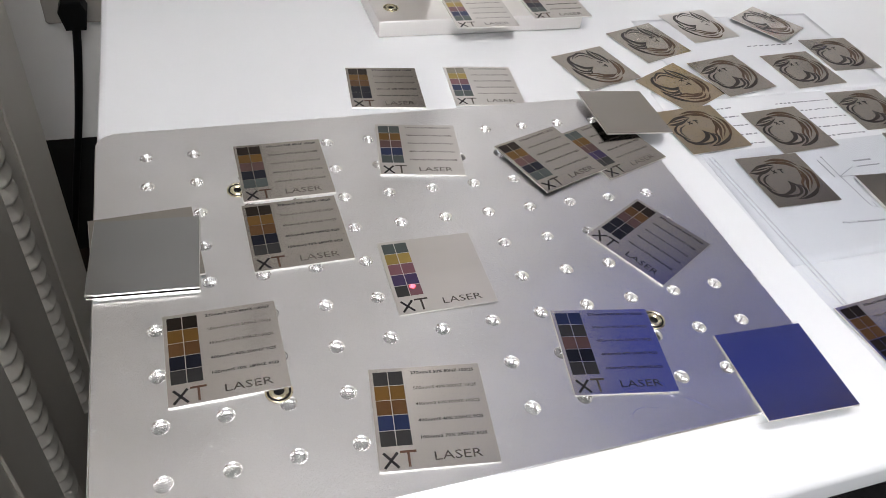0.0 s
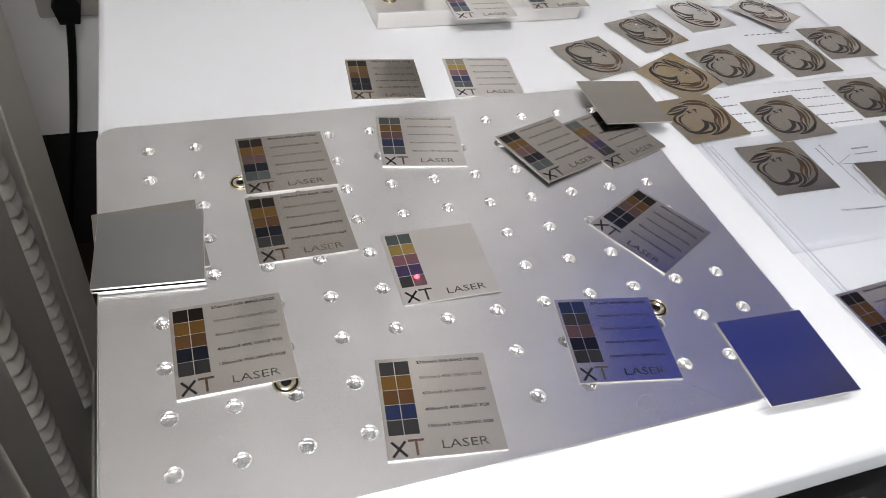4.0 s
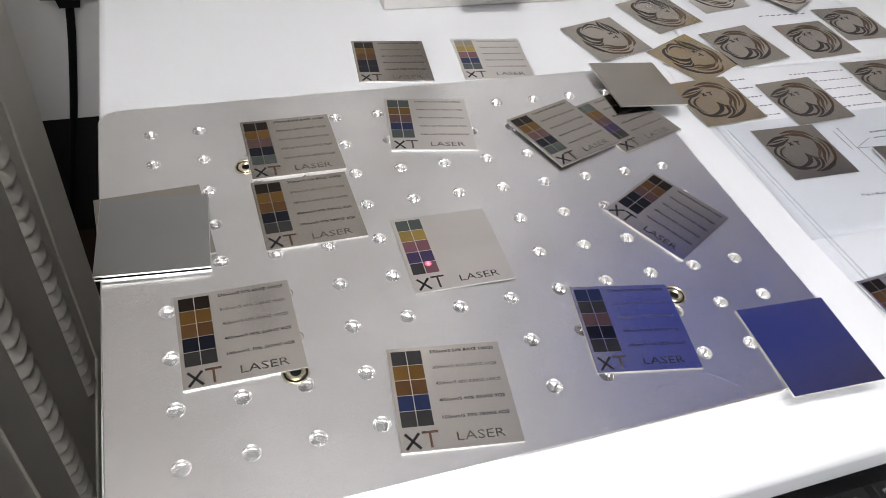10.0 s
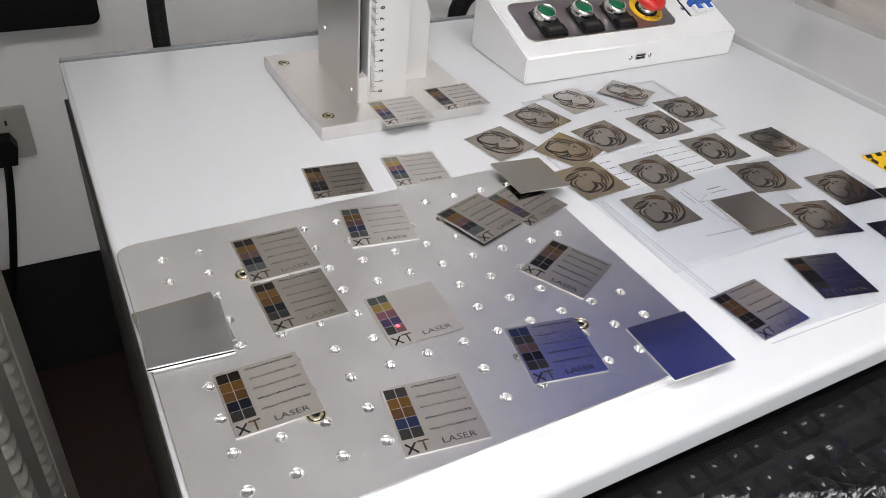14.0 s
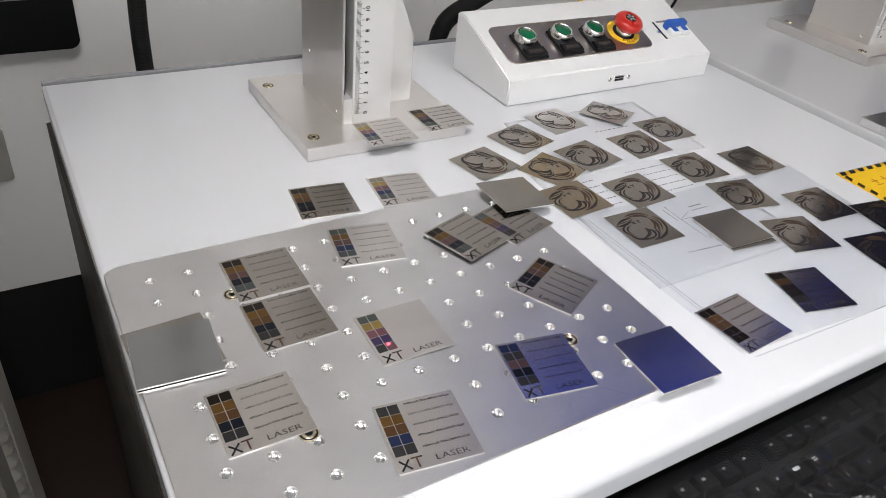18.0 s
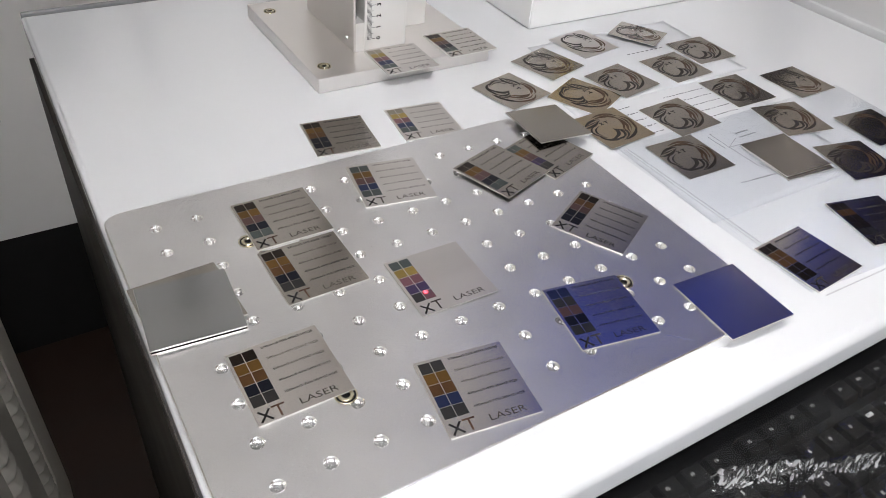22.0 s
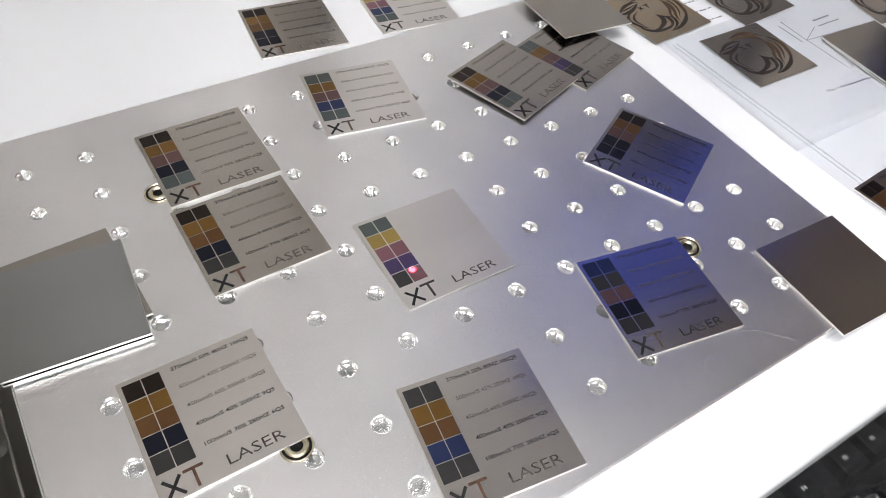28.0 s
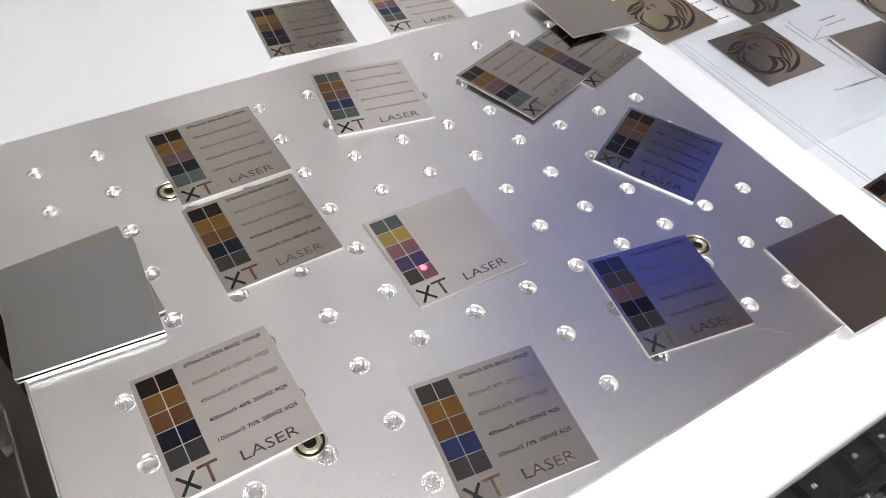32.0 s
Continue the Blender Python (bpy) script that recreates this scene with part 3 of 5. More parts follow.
def drilled_plate():
    bm = bmesh.new()
    seg = 24
    x0, x1, y0, y1 = -S / 2, (NC - 0.5) * S, -S / 2, (NR - 0.5) * S
    # rim between the grid of holes and the rounded outline
    outer = [bm.verts.new((x, y, PLATE)) for x, y in rounded(PX0 + 0.0006, PX1 - 0.0006, PY0 + 0.0006, PY1 - 0.0006, 0.011, 8)]
    side = [(S / 2) * math.tan(radians(15 * k)) for k in range(-3, 4)]  # where the cells' spokes meet their edges
    loop = [(c * S + q, y0) for c in range(NC) for q in side[:-1]] + [(x1, r * S + q) for r in range(NR) for q in side[:-1]]
    loop += [(c * S - q, y1) for c in range(NC - 1, -1, -1) for q in side[:-1]] + [(x0, r * S - q) for r in range(NR - 1, -1, -1) for q in side[:-1]]
    inner = [bm.verts.new((x, y, PLATE)) for x, y in loop]
    edges = [bm.edges.new((v[i], v[(i + 1) % len(v)])) for v in (outer, inner) for i in range(len(v))]
    bmesh.ops.triangle_fill(bm, use_beauty=True, edges=edges, normal=(0, 0, 1))
    mid = [bm.verts.new((x, y, PLATE - 0.0006)) for x, y in rounded(PX0, PX1, PY0, PY1, 0.0115, 8)]
    low = [bm.verts.new((x, y, TOP + 0.0002)) for x, y in rounded(PX0, PX1, PY0, PY1, 0.0115, 8)]
    n = len(outer)
    for a, b in ((mid, outer), (low, mid)):
        for i in range(n):
            bm.faces.new((a[i], a[(i + 1) % n], b[(i + 1) % n], b[i]))
    for f_ in bm.faces:
        f_.material_index = 1 if abs(f_.normal.z) < 0.9 and f_.calc_area() > 0 and min(v.co.z for v in f_.verts) < PLATE - 0.0001 else 0
    bm.faces.new(low[::-1])
    verts, faces, mats = [], [], []
    prof = [(R_TOP, PLATE), (R_MAX, PLATE - 0.0005)]
    z = PLATE - 0.0005
    while z > TOP + 0.0022:
        prof += [(R_MIN, z - 0.0005), (R_MAX, z - 0.001)]
        z -= 0.001
    prof.append((R_MIN, z - 0.0004))
    for c in range(NC):
        for r in range(NR):
            cx, cy, k = c * S, r * S, len(verts)
            for i in range(seg):
                a = 2 * math.pi * (i + 0.0) / seg + math.pi / 4
                ca, sa = math.cos(a), math.sin(a)
                q = (S / 2) / max(abs(ca), abs(sa))
                verts.append((cx + q * ca, cy + q * sa, PLATE))
            for rad, zz in prof:
                for i in range(seg):
                    a = 2 * math.pi * i / seg + math.pi / 4
                    # the thread climbs a little round the bore
                    lift = 0.0 if zz > PLATE - 0.0006 else 0.001 * (i / seg) - 0.0005
                    verts.append((cx + rad * math.cos(a), cy + rad * math.sin(a), zz + lift))
            rings = len(prof) + 1
            for g in range(rings - 1):
                for i in range(seg):
                    j = (i + 1) % seg
                    faces.append((k + g * seg + i, k + g * seg + j, k + (g + 1) * seg + j, k + (g + 1) * seg + i))
                    mats.append(0 if g == 0 else 1)
            faces.append(tuple(k + (rings - 1) * seg + i for i in range(seg)))
            mats.append(1)
    me = mesh_of("plate", bm, ["aluminium", "bore"])
    me2 = bpy.data.meshes.new("plate_holes")
    me2.from_pydata(verts, [], faces)
    me2.polygons.foreach_set("material_index", mats)
    me2.update()
    bm = bmesh.new()
    bm.from_mesh(me)
    bm.from_mesh(me2)
    bpy.data.meshes.remove(me)
    bpy.data.meshes.remove(me2)
    bmesh.ops.remove_doubles(bm, verts=bm.verts[:], dist=2e-5)
    return bm


plate = thing("fixture_plate", "grey etched aluminium plate with rows of threaded holes", "metal plate")
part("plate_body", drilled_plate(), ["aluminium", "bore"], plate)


def screw_mesh():
    bm = lathe([(0.0067, 0.0), (0.0066, 0.0005), (0.0061, 0.0006), (0.0058, 0.0001), (0.0047, 0.0001), (0.0045, 0.0006), (0.0041, 0.0007), (0.0027, 0.0007), (0.0025, 0.0001), (0, 0.0001)], 28)
    bmesh.ops.recalc_face_normals(bm, faces=bm.faces)
    for f_ in bm.faces:
        r = Vector(f_.calc_center_median()[:2]).length
        f_.material_index = 1 if 0.0047 < r < 0.0058 or r < 0.0025 else 0
    bmesh.ops.scale(bm, vec=(0.88, 0.88, 1.0), verts=bm.verts[:])
    return mesh_of("mounting_screw", bm, ["screw", "rubber"], True)


SCREW = screw_mesh()
for x, y in ((0.0452, 0.1648), (0.0470, 0.0318), (0.2288, 0.0338), (0.2288, 0.1648)):
    part("mounting_screw", SCREW, None, plate, "brass-coloured socket screw in its counterbore", pose(x, y, PLATE + 0.0002))

def scratch(points, width):
    bm = bmesh.new()
    line = bend([(x, y, PLATE + 0.00003) for x, y in points], 8)
    pairs = []
    for i, p in enumerate(line):
        d = (line[min(i + 1, len(line) - 1)] - line[max(i - 1, 0)]).normalized()
        w = width * (0.25 + 0.75 * math.sin(math.pi * (i + 0.5) / len(line)))
        pairs.append((bm.verts.new(p + Vector((-d.y, d.x, 0)) * w), bm.verts.new(p - Vector((-d.y, d.x, 0)) * w)))
    for a, b in zip(pairs, pairs[1:]):
        bm.faces.new((a[1], b[1], b[0], a[0]))
    return bm


part("scratch", scratch([(0.2144, -0.0071), (0.2215, -0.0115), (0.2259, -0.0155), (0.2343, -0.0237)], 0.00016), "bore", plate, "thin bright scratch")
part("scratch", scratch([(0.2063, -0.0131), (0.1988, -0.0110), (0.1930, -0.0125), (0.1912, -0.0165), (0.1921, -0.0194)], 0.00012), "bore", plate, "thin curved scratch")
srnd = random.Random(11)
for k in range(26):
    x, y, a, ln = srnd.uniform(-0.015, 0.28), srnd.uniform(-0.02, 0.10), srnd.uniform(0, 6.28), srnd.uniform(0.004, 0.016)
    part("scratch", scratch([(x, y), (x + ln * 0.5 * math.cos(a), y + ln * 0.5 * math.sin(a)), (x + ln * math.cos(a + 0.25), y + ln * math.sin(a + 0.25))], srnd.uniform(0.00003, 0.00007)), "bore", plate)

# ---------- marked steel cards ----------
CARD, THICK = 0.0492, 0.0010
H = CARD / 2
bm = box(-H, H, -H, H, 0.0, THICK, 0.00012, 1)
for f_ in bm.faces:
    f_.material_index = 0 if abs(f_.normal.z) > 0.9 else 1
THIN = 0.0004
thin_bm = box(-H, H, -H, H, 0.0, THIN, 0.00006, 1)
for f_ in thin_bm.faces:
    f_.material_index = 0 if abs(f_.normal.z) > 0.9 else 1
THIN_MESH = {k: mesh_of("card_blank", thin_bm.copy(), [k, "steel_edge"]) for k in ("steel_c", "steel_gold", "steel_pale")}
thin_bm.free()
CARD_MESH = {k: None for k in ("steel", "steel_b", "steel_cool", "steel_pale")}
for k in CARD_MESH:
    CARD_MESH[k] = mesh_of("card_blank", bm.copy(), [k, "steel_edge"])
bm.free()
SW_W, SW_H = 0.00622, 0.00697
SWATCH = {}
for nm in ("black", "gold", "copper", "mauve", "navy", "slate", "teal", "yellow", "blue", "violet", "rose", "pale"):
    SWATCH[nm] = mesh_of("colour_swatch", box(-SW_W / 2, SW_W / 2, -SW_H / 2, SW_H / 2, 0, 0.00003), "sw_" + nm)


def bars(mat_name, *quads):
    bm = bmesh.new()
    for cx, cy, w, d, a in quads:
        m = pose(cx, cy, 0.000015, 0, 0, a) @ Matrix.Diagonal((w, d, 0.00003, 1))
        bmesh.ops.create_cube(bm, size=1.0, matrix=m)
    return mesh_of("mark", bm, mat_name)


CROSS = {k: bars(k, (0, 0, 0.0088, 0.0011, 50), (0, 0, 0.0088, 0.0011, -50)) for k in ("text_dark", "text_blue", "text_mid")}
TEE = {k: bars(k, (0, 0.0030, 0.0066, 0.0010, 0), (0, -0.0004, 0.0010, 0.0068, 0)) for k in ("text_dark", "text_brown", "text_mid", "text_pale")}
LINES = ("270mm/S 50% 80HZ 100QS", "500mm/S 45% 200HZ 10QS", "450mm/S 60% 300HZ 100QS", "400mm/S 40% 200HZ 9QS", "100mm/S 70% 280HZ 6QS")
SHADES = ("text_dark", "text_pale", "text_mid", "text_dark", "text_dark")


def uv(u, v, dz=0.0):
    return pose((u - 0.5) * CARD, (0.5 - v) * CARD, THICK + 0.00002 + dz)


def marked_card(x, y, z, angle, label, colours, face="steel", shades=SHADES, laser="text_mid", cross="text_dark", tee="text_brown", lift=0.0):
    t = thing("marked_card", label, "metal card", pose(x, y, z, 0, 0, angle), group="laser test cards")
    part("card_blank", CARD_MESH[face], None, t)
    for r, nm in enumerate(colours):
        pair = nm if isinstance(nm, tuple) else (nm, nm)
        for c in range(2):
            part("colour_swatch", SWATCH[pair[c]], None, t, at=uv(0.098 + 0.134 * c, 0.110 + 0.149 * r))
    for r, (words, shade) in enumerate(zip(LINES, shades)):
        if shade:
            part("text_line", text_mesh(words, 0.00178, shade, 0.0277 if r else 0.0282, bold=0.014 if shade == "text_dark" else 0.002), None, t, at=uv(0.655, 0.065 + 0.163 * r))
    part("cross_mark", CROSS[cross], None, t, at=uv(0.105, 0.905))
    part("tee_mark", TEE[tee], None, t, at=uv(0.25, 0.895))
    if laser:
        part("text_line", text_mesh("LASER", 0.0038, laser, 0.0195, bold=-0.004), None, t, at=uv(0.66, 0.895))
    return t


DARKSET = ("black", "gold", "copper", "navy", "slate")
MIDSET = ("black", "gold", "mauve", "navy", "teal")
marked_card(0.0278, 0.0572, PLATE, 0.2, "steel test card with dark brown and black colour swatches", DARKSET, laser="text_mid")
marked_card(0.1064, 0.0062, PLATE, -8.0, "steel test card with gold, copper and blue swatches", ("slate", "gold", "copper", "blue", "slate"), face="steel", laser="text_mid")
marked_card(0.1992, 0.0209, PLATE, -10.2, "steel test card mirroring blue, with dark blue swatches", ("blue", "slate", "mauve", "navy", "slate"), laser="text_dark", cross="text_dark",
            shades=("text_dark", "text_mid", "text_mid", "text_dark", "text_dark"), tee="text_mid")
marked_card(0.1322, 0.0852, PLATE, -1.3, "half-finished steel card with bright swatches and a red laser dot", ("teal", "yellow", "rose", "violet", ("slate", "rose")), face="steel_pale",
            shades=(None,) * 5, tee="text_mid", cross="text_dark").matrix_basis = pose(0.1322, 0.0852, PLATE + 0.0004, 0, -0.7, -1.3)
marked_card(0.0713, 0.1783, PLATE, 0.4, "steel test card overlapping the card in front of it", MIDSET, face="steel_b", laser="text_pale", shades=("text_dark", "text_mid", "text_pale", "text_mid", "text_mid"))
marked_card(0.0702, 0.1265, PLATE, 0.8, "steel test card with gold and copper swatches and pale lettering", ("black", "gold", "copper", "navy", "slate"), face="steel_b", laser="text_pale")
marked_card(0.1521, 0.1850, PLATE, -9.5, "pale steel test card with faint text near the plate's back", ("teal", "gold", "mauve", "blue", "teal"), face="steel_pale", laser="text_pale",
            shades=("text_mid", "text_pale", "text_pale", "text_pale", "text_mid"), tee="text_pale")
marked_card(0.2555, 0.0866, PLATE, -62.0, "steel test card turned sideways on the plate", ("black", "copper", "mauve", "navy", "navy"), face="steel", laser="text_dark", tee="text_dark",
            shades=("text_dark", "text_dark", "text_blue", "text_dark", "text_dark"))
marked_card(0.2288, 0.1636, PLATE, 18.9, "steel test card lying askew, lapping over another card", ("black", "gold", "mauve", "navy", "teal"), face="steel_b", laser="text_pale", tee="text_mid",
            shades=("text_mid", "text_pale", "text_pale", "text_mid", "text_mid")).matrix_basis = pose(0.2288, 0.1636, PLATE + 0.0011, 0, 0.9, 18.9)
marked_card(0.2745, 0.1700, PLATE, 17.5, "steel test card half hidden under two others", ("teal", "gold", "mauve", "violet", "slate"), face="steel_b", laser="text_pale", tee="text_mid",
            shades=("text_mid", "text_pale", "text_mid", "text_mid", "text_pale"))
marked_card(0.1530, 0.2690, TOP, -6.8, "steel test card with dark swatches on the white table", ("black", "gold", "copper", "navy", "navy"), face="steel_b", laser="text_pale")
marked_card(0.2230, 0.2630, TOP, -6.7, "pale shining steel test card on the white table", ("pale", "yellow", "rose", "blue", "teal"), face="steel_pale", laser="text_pale", shades=("text_pale",) * 5, tee="text_pale")
marked_card(0.3665, 0.0040, TOP + 0.0006, 4.2, "steel test card mirroring dark blue on a clear sleeve", ("black", "copper", "copper", "black", "black"), laser="text_mid", tee="text_mid")
marked_card(0.4504, 0.0102, TOP + 0.0006, -12.6, "dark-looking steel test card on a clear sleeve", ("black", "copper", "black", "black", "slate"), face="steel_b", laser="text_mid", tee="text_mid")
BASE_Z = 0.8035
marked_card(0.2462, 0.3440, BASE_Z, -1.1, "pale steel test card on the column's base", ("pale", "yellow", "rose", "blue", "teal"), face="steel_pale", laser="text_pale", shades=("text_pale",) * 5, tee="text_pale")
marked_card(0.3123, 0.3540, BASE_Z, 0.7, "steel test card on the column's base", MIDSET, laser="text_pale")


def blank_card(m, label, face="steel"):
    ob = new("blank_card", CARD_MESH[face])
    ob.matrix_basis = m
    return tagged(ob, label, "metal card", "blank steel cards")


blank_card(pose(-0.0020, 0.1213, PLATE, 0, 0, -4.4), "blank steel card at the bottom of a small stack", "steel_b")
blank_card(pose(-0.0022, 0.1272, PLATE + 0.0012, 0, 0, 3.4), "blank steel card turned askew inside a small stack", "steel_b")
blank_card(pose(-0.0022, 0.1210, PLATE + 0.0025, 0, 0.25, -4.2), "blank grey steel card on top of a small stack", "steel_cool")
blank_card(pose(0.2770, -0.0076, PLATE, 0, 0, -2.7), "blank steel card mirroring blue, overhanging the plate's corner")
blank_card(pose(0.2992, 0.2016, PLATE + 0.0026, 0, 3.2, -1.5), "blank steel card propped up at a slant on other cards", "steel_b")
blank_card(pose(0.4590, 0.0950, TOP + 0.0008, 0, 0, -5.0), "blank steel card under another on printed paper", "steel_b")
blank_card(pose(0.4590, 0.0985, TOP + 0.0020, 0, 0, -3.0), "blank grey steel card stacked on another on printed paper", "steel_b")


# ---------- emblem cards ----------
def stroke(bm, line, width, peak=0.5):
    """A brush stroke along control points, swelling to its full width at peak."""
    q = 0.0228
    pts = bend([(x * q, y * q, 0.0) for x, y in line], 7)
    ends = []
    for i, p in enumerate(pts):
        u = i / (len(pts) - 1)
        s = u / peak if u < peak else (1 - u) / (1 - peak)
        w = q * width * 0.36 * max(0.04, math.sin(math.pi / 2 * s))
        d = (pts[min(i + 1, len(pts) - 1)] - pts[max(i - 1, 0)]).normalized()
        n = Vector((-d.y, d.x, 0)) * w
        ends.append((bm.verts.new(p + n), bm.verts.new(p - n)))
    for a, b in zip(ends, ends[1:]):
        bm.faces.new((a[1], b[1], b[0], a[0]))


def curl(mat_name, *strokes):
    bm = bmesh.new()
    for s in strokes:
        stroke(bm, *s)
    return mesh_of("curl", bm, mat_name)


# a leaf, arcs and flames round a clear middle, and a mane of broad strokes
CURLS = (
    ("dark leaf outline", curl("engrave", ([(-1.02, 0.40), (-0.61, 0.61), (-0.27, 0.67), (-0.05, 0.61)], 0.15, 0.45), ([(-1.02, 0.40), (-0.76, 0.35), (-0.46, 0.40), (-0.07, 0.59)], 0.17, 0.5))),
    ("dark leaf vein", curl("engrave", ([(-0.86, 0.47), (-0.53, 0.51), (-0.14, 0.57)], 0.07, 0.4))),
    ("thin dark arc", curl("engrave", ([(-0.50, 0.37), (-0.81, 0.22), (-0.94, 0.0), (-0.84, -0.29), (-0.66, -0.49)], 0.12, 0.5))),
    ("thin dark arc", curl("engrave", ([(-0.40, 0.28), (-0.68, 0.14), (-0.80, -0.08), (-0.72, -0.36)], 0.09, 0.5))),
    ("near-black crescent", curl("engrave", ([(-0.87, -0.10), (-0.85, -0.44), (-0.63, -0.65), (-0.28, -0.70), (0.09, -0.62)], 0.16, 0.5))),
    ("near-black hook", curl("engrave", ([(-0.05, -0.07), (-0.01, -0.26), (-0.14, -0.46), (-0.45, -0.60), (-0.71, -0.58)], 0.20, 0.3))),
    ("near-black flame", curl("engrave", ([(0.05, -0.18), (0.14, -0.37), (0.06, -0.59), (-0.25, -0.77)], 0.15, 0.4))),
    ("near-black flame", curl("engrave", ([(0.17, -0.26), (0.28, -0.45), (0.13, -0.69), (-0.19, -0.83)], 0.12, 0.4))),
    ("brown mane stroke", curl("engrave_brown", ([(0.58, 0.42), (0.65, 0.17), (0.59, -0.13), (0.42, -0.39), (0.31, -0.64)], 0.15, 0.35))),
    ("brown mane stroke", curl("engrave_brown", ([(0.79, 0.51), (0.95, 0.20), (0.88, -0.20), (0.66, -0.54), (0.24, -0.74)], 0.14, 0.4), ([(0.70, 0.44), (0.80, 0.14), (0.70, -0.20), (0.46, -0.50)], 0.10, 0.4))),
    ("brown mane stroke", curl("engrave_brown", ([(0.59, 0.29), (0.52, -0.03), (0.34, -0.25), (0.29, -0.48)], 0.12, 0.4))),
    ("dark outer stroke", curl("engrave", ([(0.79, -0.39), (0.51, -0.65), (0.09, -0.82), (-0.24, -0.84)], 0.16, 0.4))),
    ("brown wing", curl("engrave_brown", ([(-0.27, 0.82), (0.16, 0.87), (0.54, 0.75), (0.73, 0.51)], 0.15, 0.45))),
    ("brown wing", curl("engrave_brown", ([(-0.29, 0.73), (0.12, 0.74), (0.47, 0.64), (0.67, 0.36)], 0.15, 0.5), ([(0.06, 0.69), (0.40, 0.62), (0.58, 0.42)], 0.08))),
)
MINI = bars("engrave", (-0.0030, 0, 0.0042, 0.0006, 50), (-0.0030, 0, 0.0042, 0.0006, -50), (0.0026, 0.0016, 0.0040, 0.0006, 0), (0.0026, 0, 0.0006, 0.0036, 0))


def emblem_card(x, y, z, angle, turn, label, face="steel", lean=(0, 0)):
    t = thing("emblem_card", label, "metal card", pose(x, y, z, lean[0], lean[1], angle), group="emblem cards")
    part("card_blank", THIN_MESH[face], None, t)
    for k, (words, me) in enumerate(CURLS):
        part("engraved_curl", me, None, t, words, pose(0, 0, THIN + 0.00003 + 0.000004 * k, 0, 0, turn))
    part("initials", MINI, None, t, "", Matrix.Rotation(radians(turn), 4, "Z") @ pose(-0.0018, 0.0080, THIN + 0.0001))
    return t


EMBLEMS = (
    (0.3183, 0.2767, 13.8, 1, "steel card engraved with a brown swirl, beside the paper"),
    (0.3815, 0.3082, 16.3, 1, "steel card engraved with a brown swirl"),
    (0.4430, 0.3309, 9.0, 1, "pale shining steel card with a faint engraved swirl"),
    (0.5106, 0.3264, 31.1, 1, "steel card with an engraved swirl, turned askew"),
    (0.5469, 0.2738, 0.2, 0, "steel card engraved with a ring of curls"),
    (0.4942, 0.2548, 3.6, 0, "steel card engraved with a ring of curls on white paper"),
    (0.4239, 0.2527, 10.0, 0, "steel card engraved with a ring of curls, half under another"),
    (0.3730, 0.2430, 25.0, 1, "steel card engraved with a dark swirl and golden tint"),
    (0.3583, 0.1902, 3.8, 0, "steel card engraved with a ring of curls and golden tint"),
    (0.4260, 0.1813, 3.4, 0, "steel card engraved with a ring of curls on printed paper"),
    (0.3868, 0.1308, -0.6, 0, "steel card engraved with a ring of curls near the plate"),
    (0.5133, 0.1958, -0.4, 0, "steel card engraved with a ring of curls on printed paper"),
    (0.5835, 0.1850, 1.0, 1, "steel card with a dark engraved swirl on bare white table"),
    (0.5175, 0.1385, -9.8, 0, "darker steel card engraved with a ring of curls"),
    (0.5765, 0.0970, -4.5, 0, "dark-looking steel card with an engraved ring of curls"),
    (0.5120, 0.0690, -11.7, 0, "dark-looking steel card engraved with curls, beside a stack"),
    (0.6220, 0.0560, -8.0, 0, "dark steel card with an engraved ring of curls near the sign"),
    (0.5640, 0.0200, -8.0, 0, "very dark steel card with an engraved ring of curls"),
)
lrnd = random.Random(21)
for i, (x, y, a, k, label) in enumerate(EMBLEMS):
    lean = (lrnd.uniform(-0.25, 0.25), lrnd.uniform(-0.25, 0.25)) if i != 3 else (0.0, 4.0)
    up = H * math.sin(radians(abs(lean[0]))) + H * math.sin(radians(abs(lean[1])))
    emblem_card(x, y, TOP + 0.0007 + up + (0.0007 if i in (6, 8) else 0.0), a, -90 * k, label, "steel_gold" if i in (7, 8) else "steel_pale" if i == 2 else "steel_c", lean)

# ---------- papers, sleeve and sign ----------
def sheet(points, z, seed, bow=0.0004, n=24, thick=True):
    """A thin, slightly wavy sheet between four corners."""
    bm = bmesh.new()
    a, b, c, d = [Vector((*p, 0)) for p in points]
    grid = []
    for i in range(n + 1):
        row = []
        for j in range(n + 1):
            u, v = i / n, j / n
            p = (a * (1 - u) + b * u) * (1 - v) + (d * (1 - u) + c * u) * v
            w = noise.noise((p.x * 14 + seed, p.y * 14, seed * 3.1)) * 0.5 + 0.5
            row.append(bm.verts.new((p.x, p.y, z + bow * w)))
        grid.append(row)
    for i in range(n):
        for j in range(n):
            bm.faces.new((grid[i][j], grid[i + 1][j], grid[i + 1][j + 1], grid[i][j + 1]))
    if thick:
        r = bmesh.ops.extrude_face_region(bm, geom=bm.faces[:])
        bmesh.ops.translate(bm, verts=[v for v in r["geom"] if isinstance(v, bmesh.types.BMVert)], vec=(0, 0, -0.00008))
        bmesh.ops.recalc_face_normals(bm, faces=bm.faces)
    return bm


def printed_sheet(points, z, seed, rows, label):
    t = thing("printed_sheet", label, "paper")
    part("paper", sheet(points, z, seed, 0.00015), "paper", t, smooth=True)
    for x, y, w, d, a in rows:
        part("print_line", box(-w / 2, w / 2, -d / 2, d / 2, 0, 0.00004), "ink", t, at=pose(x, y, z + 0.00018, 0, 0, a))
    return t


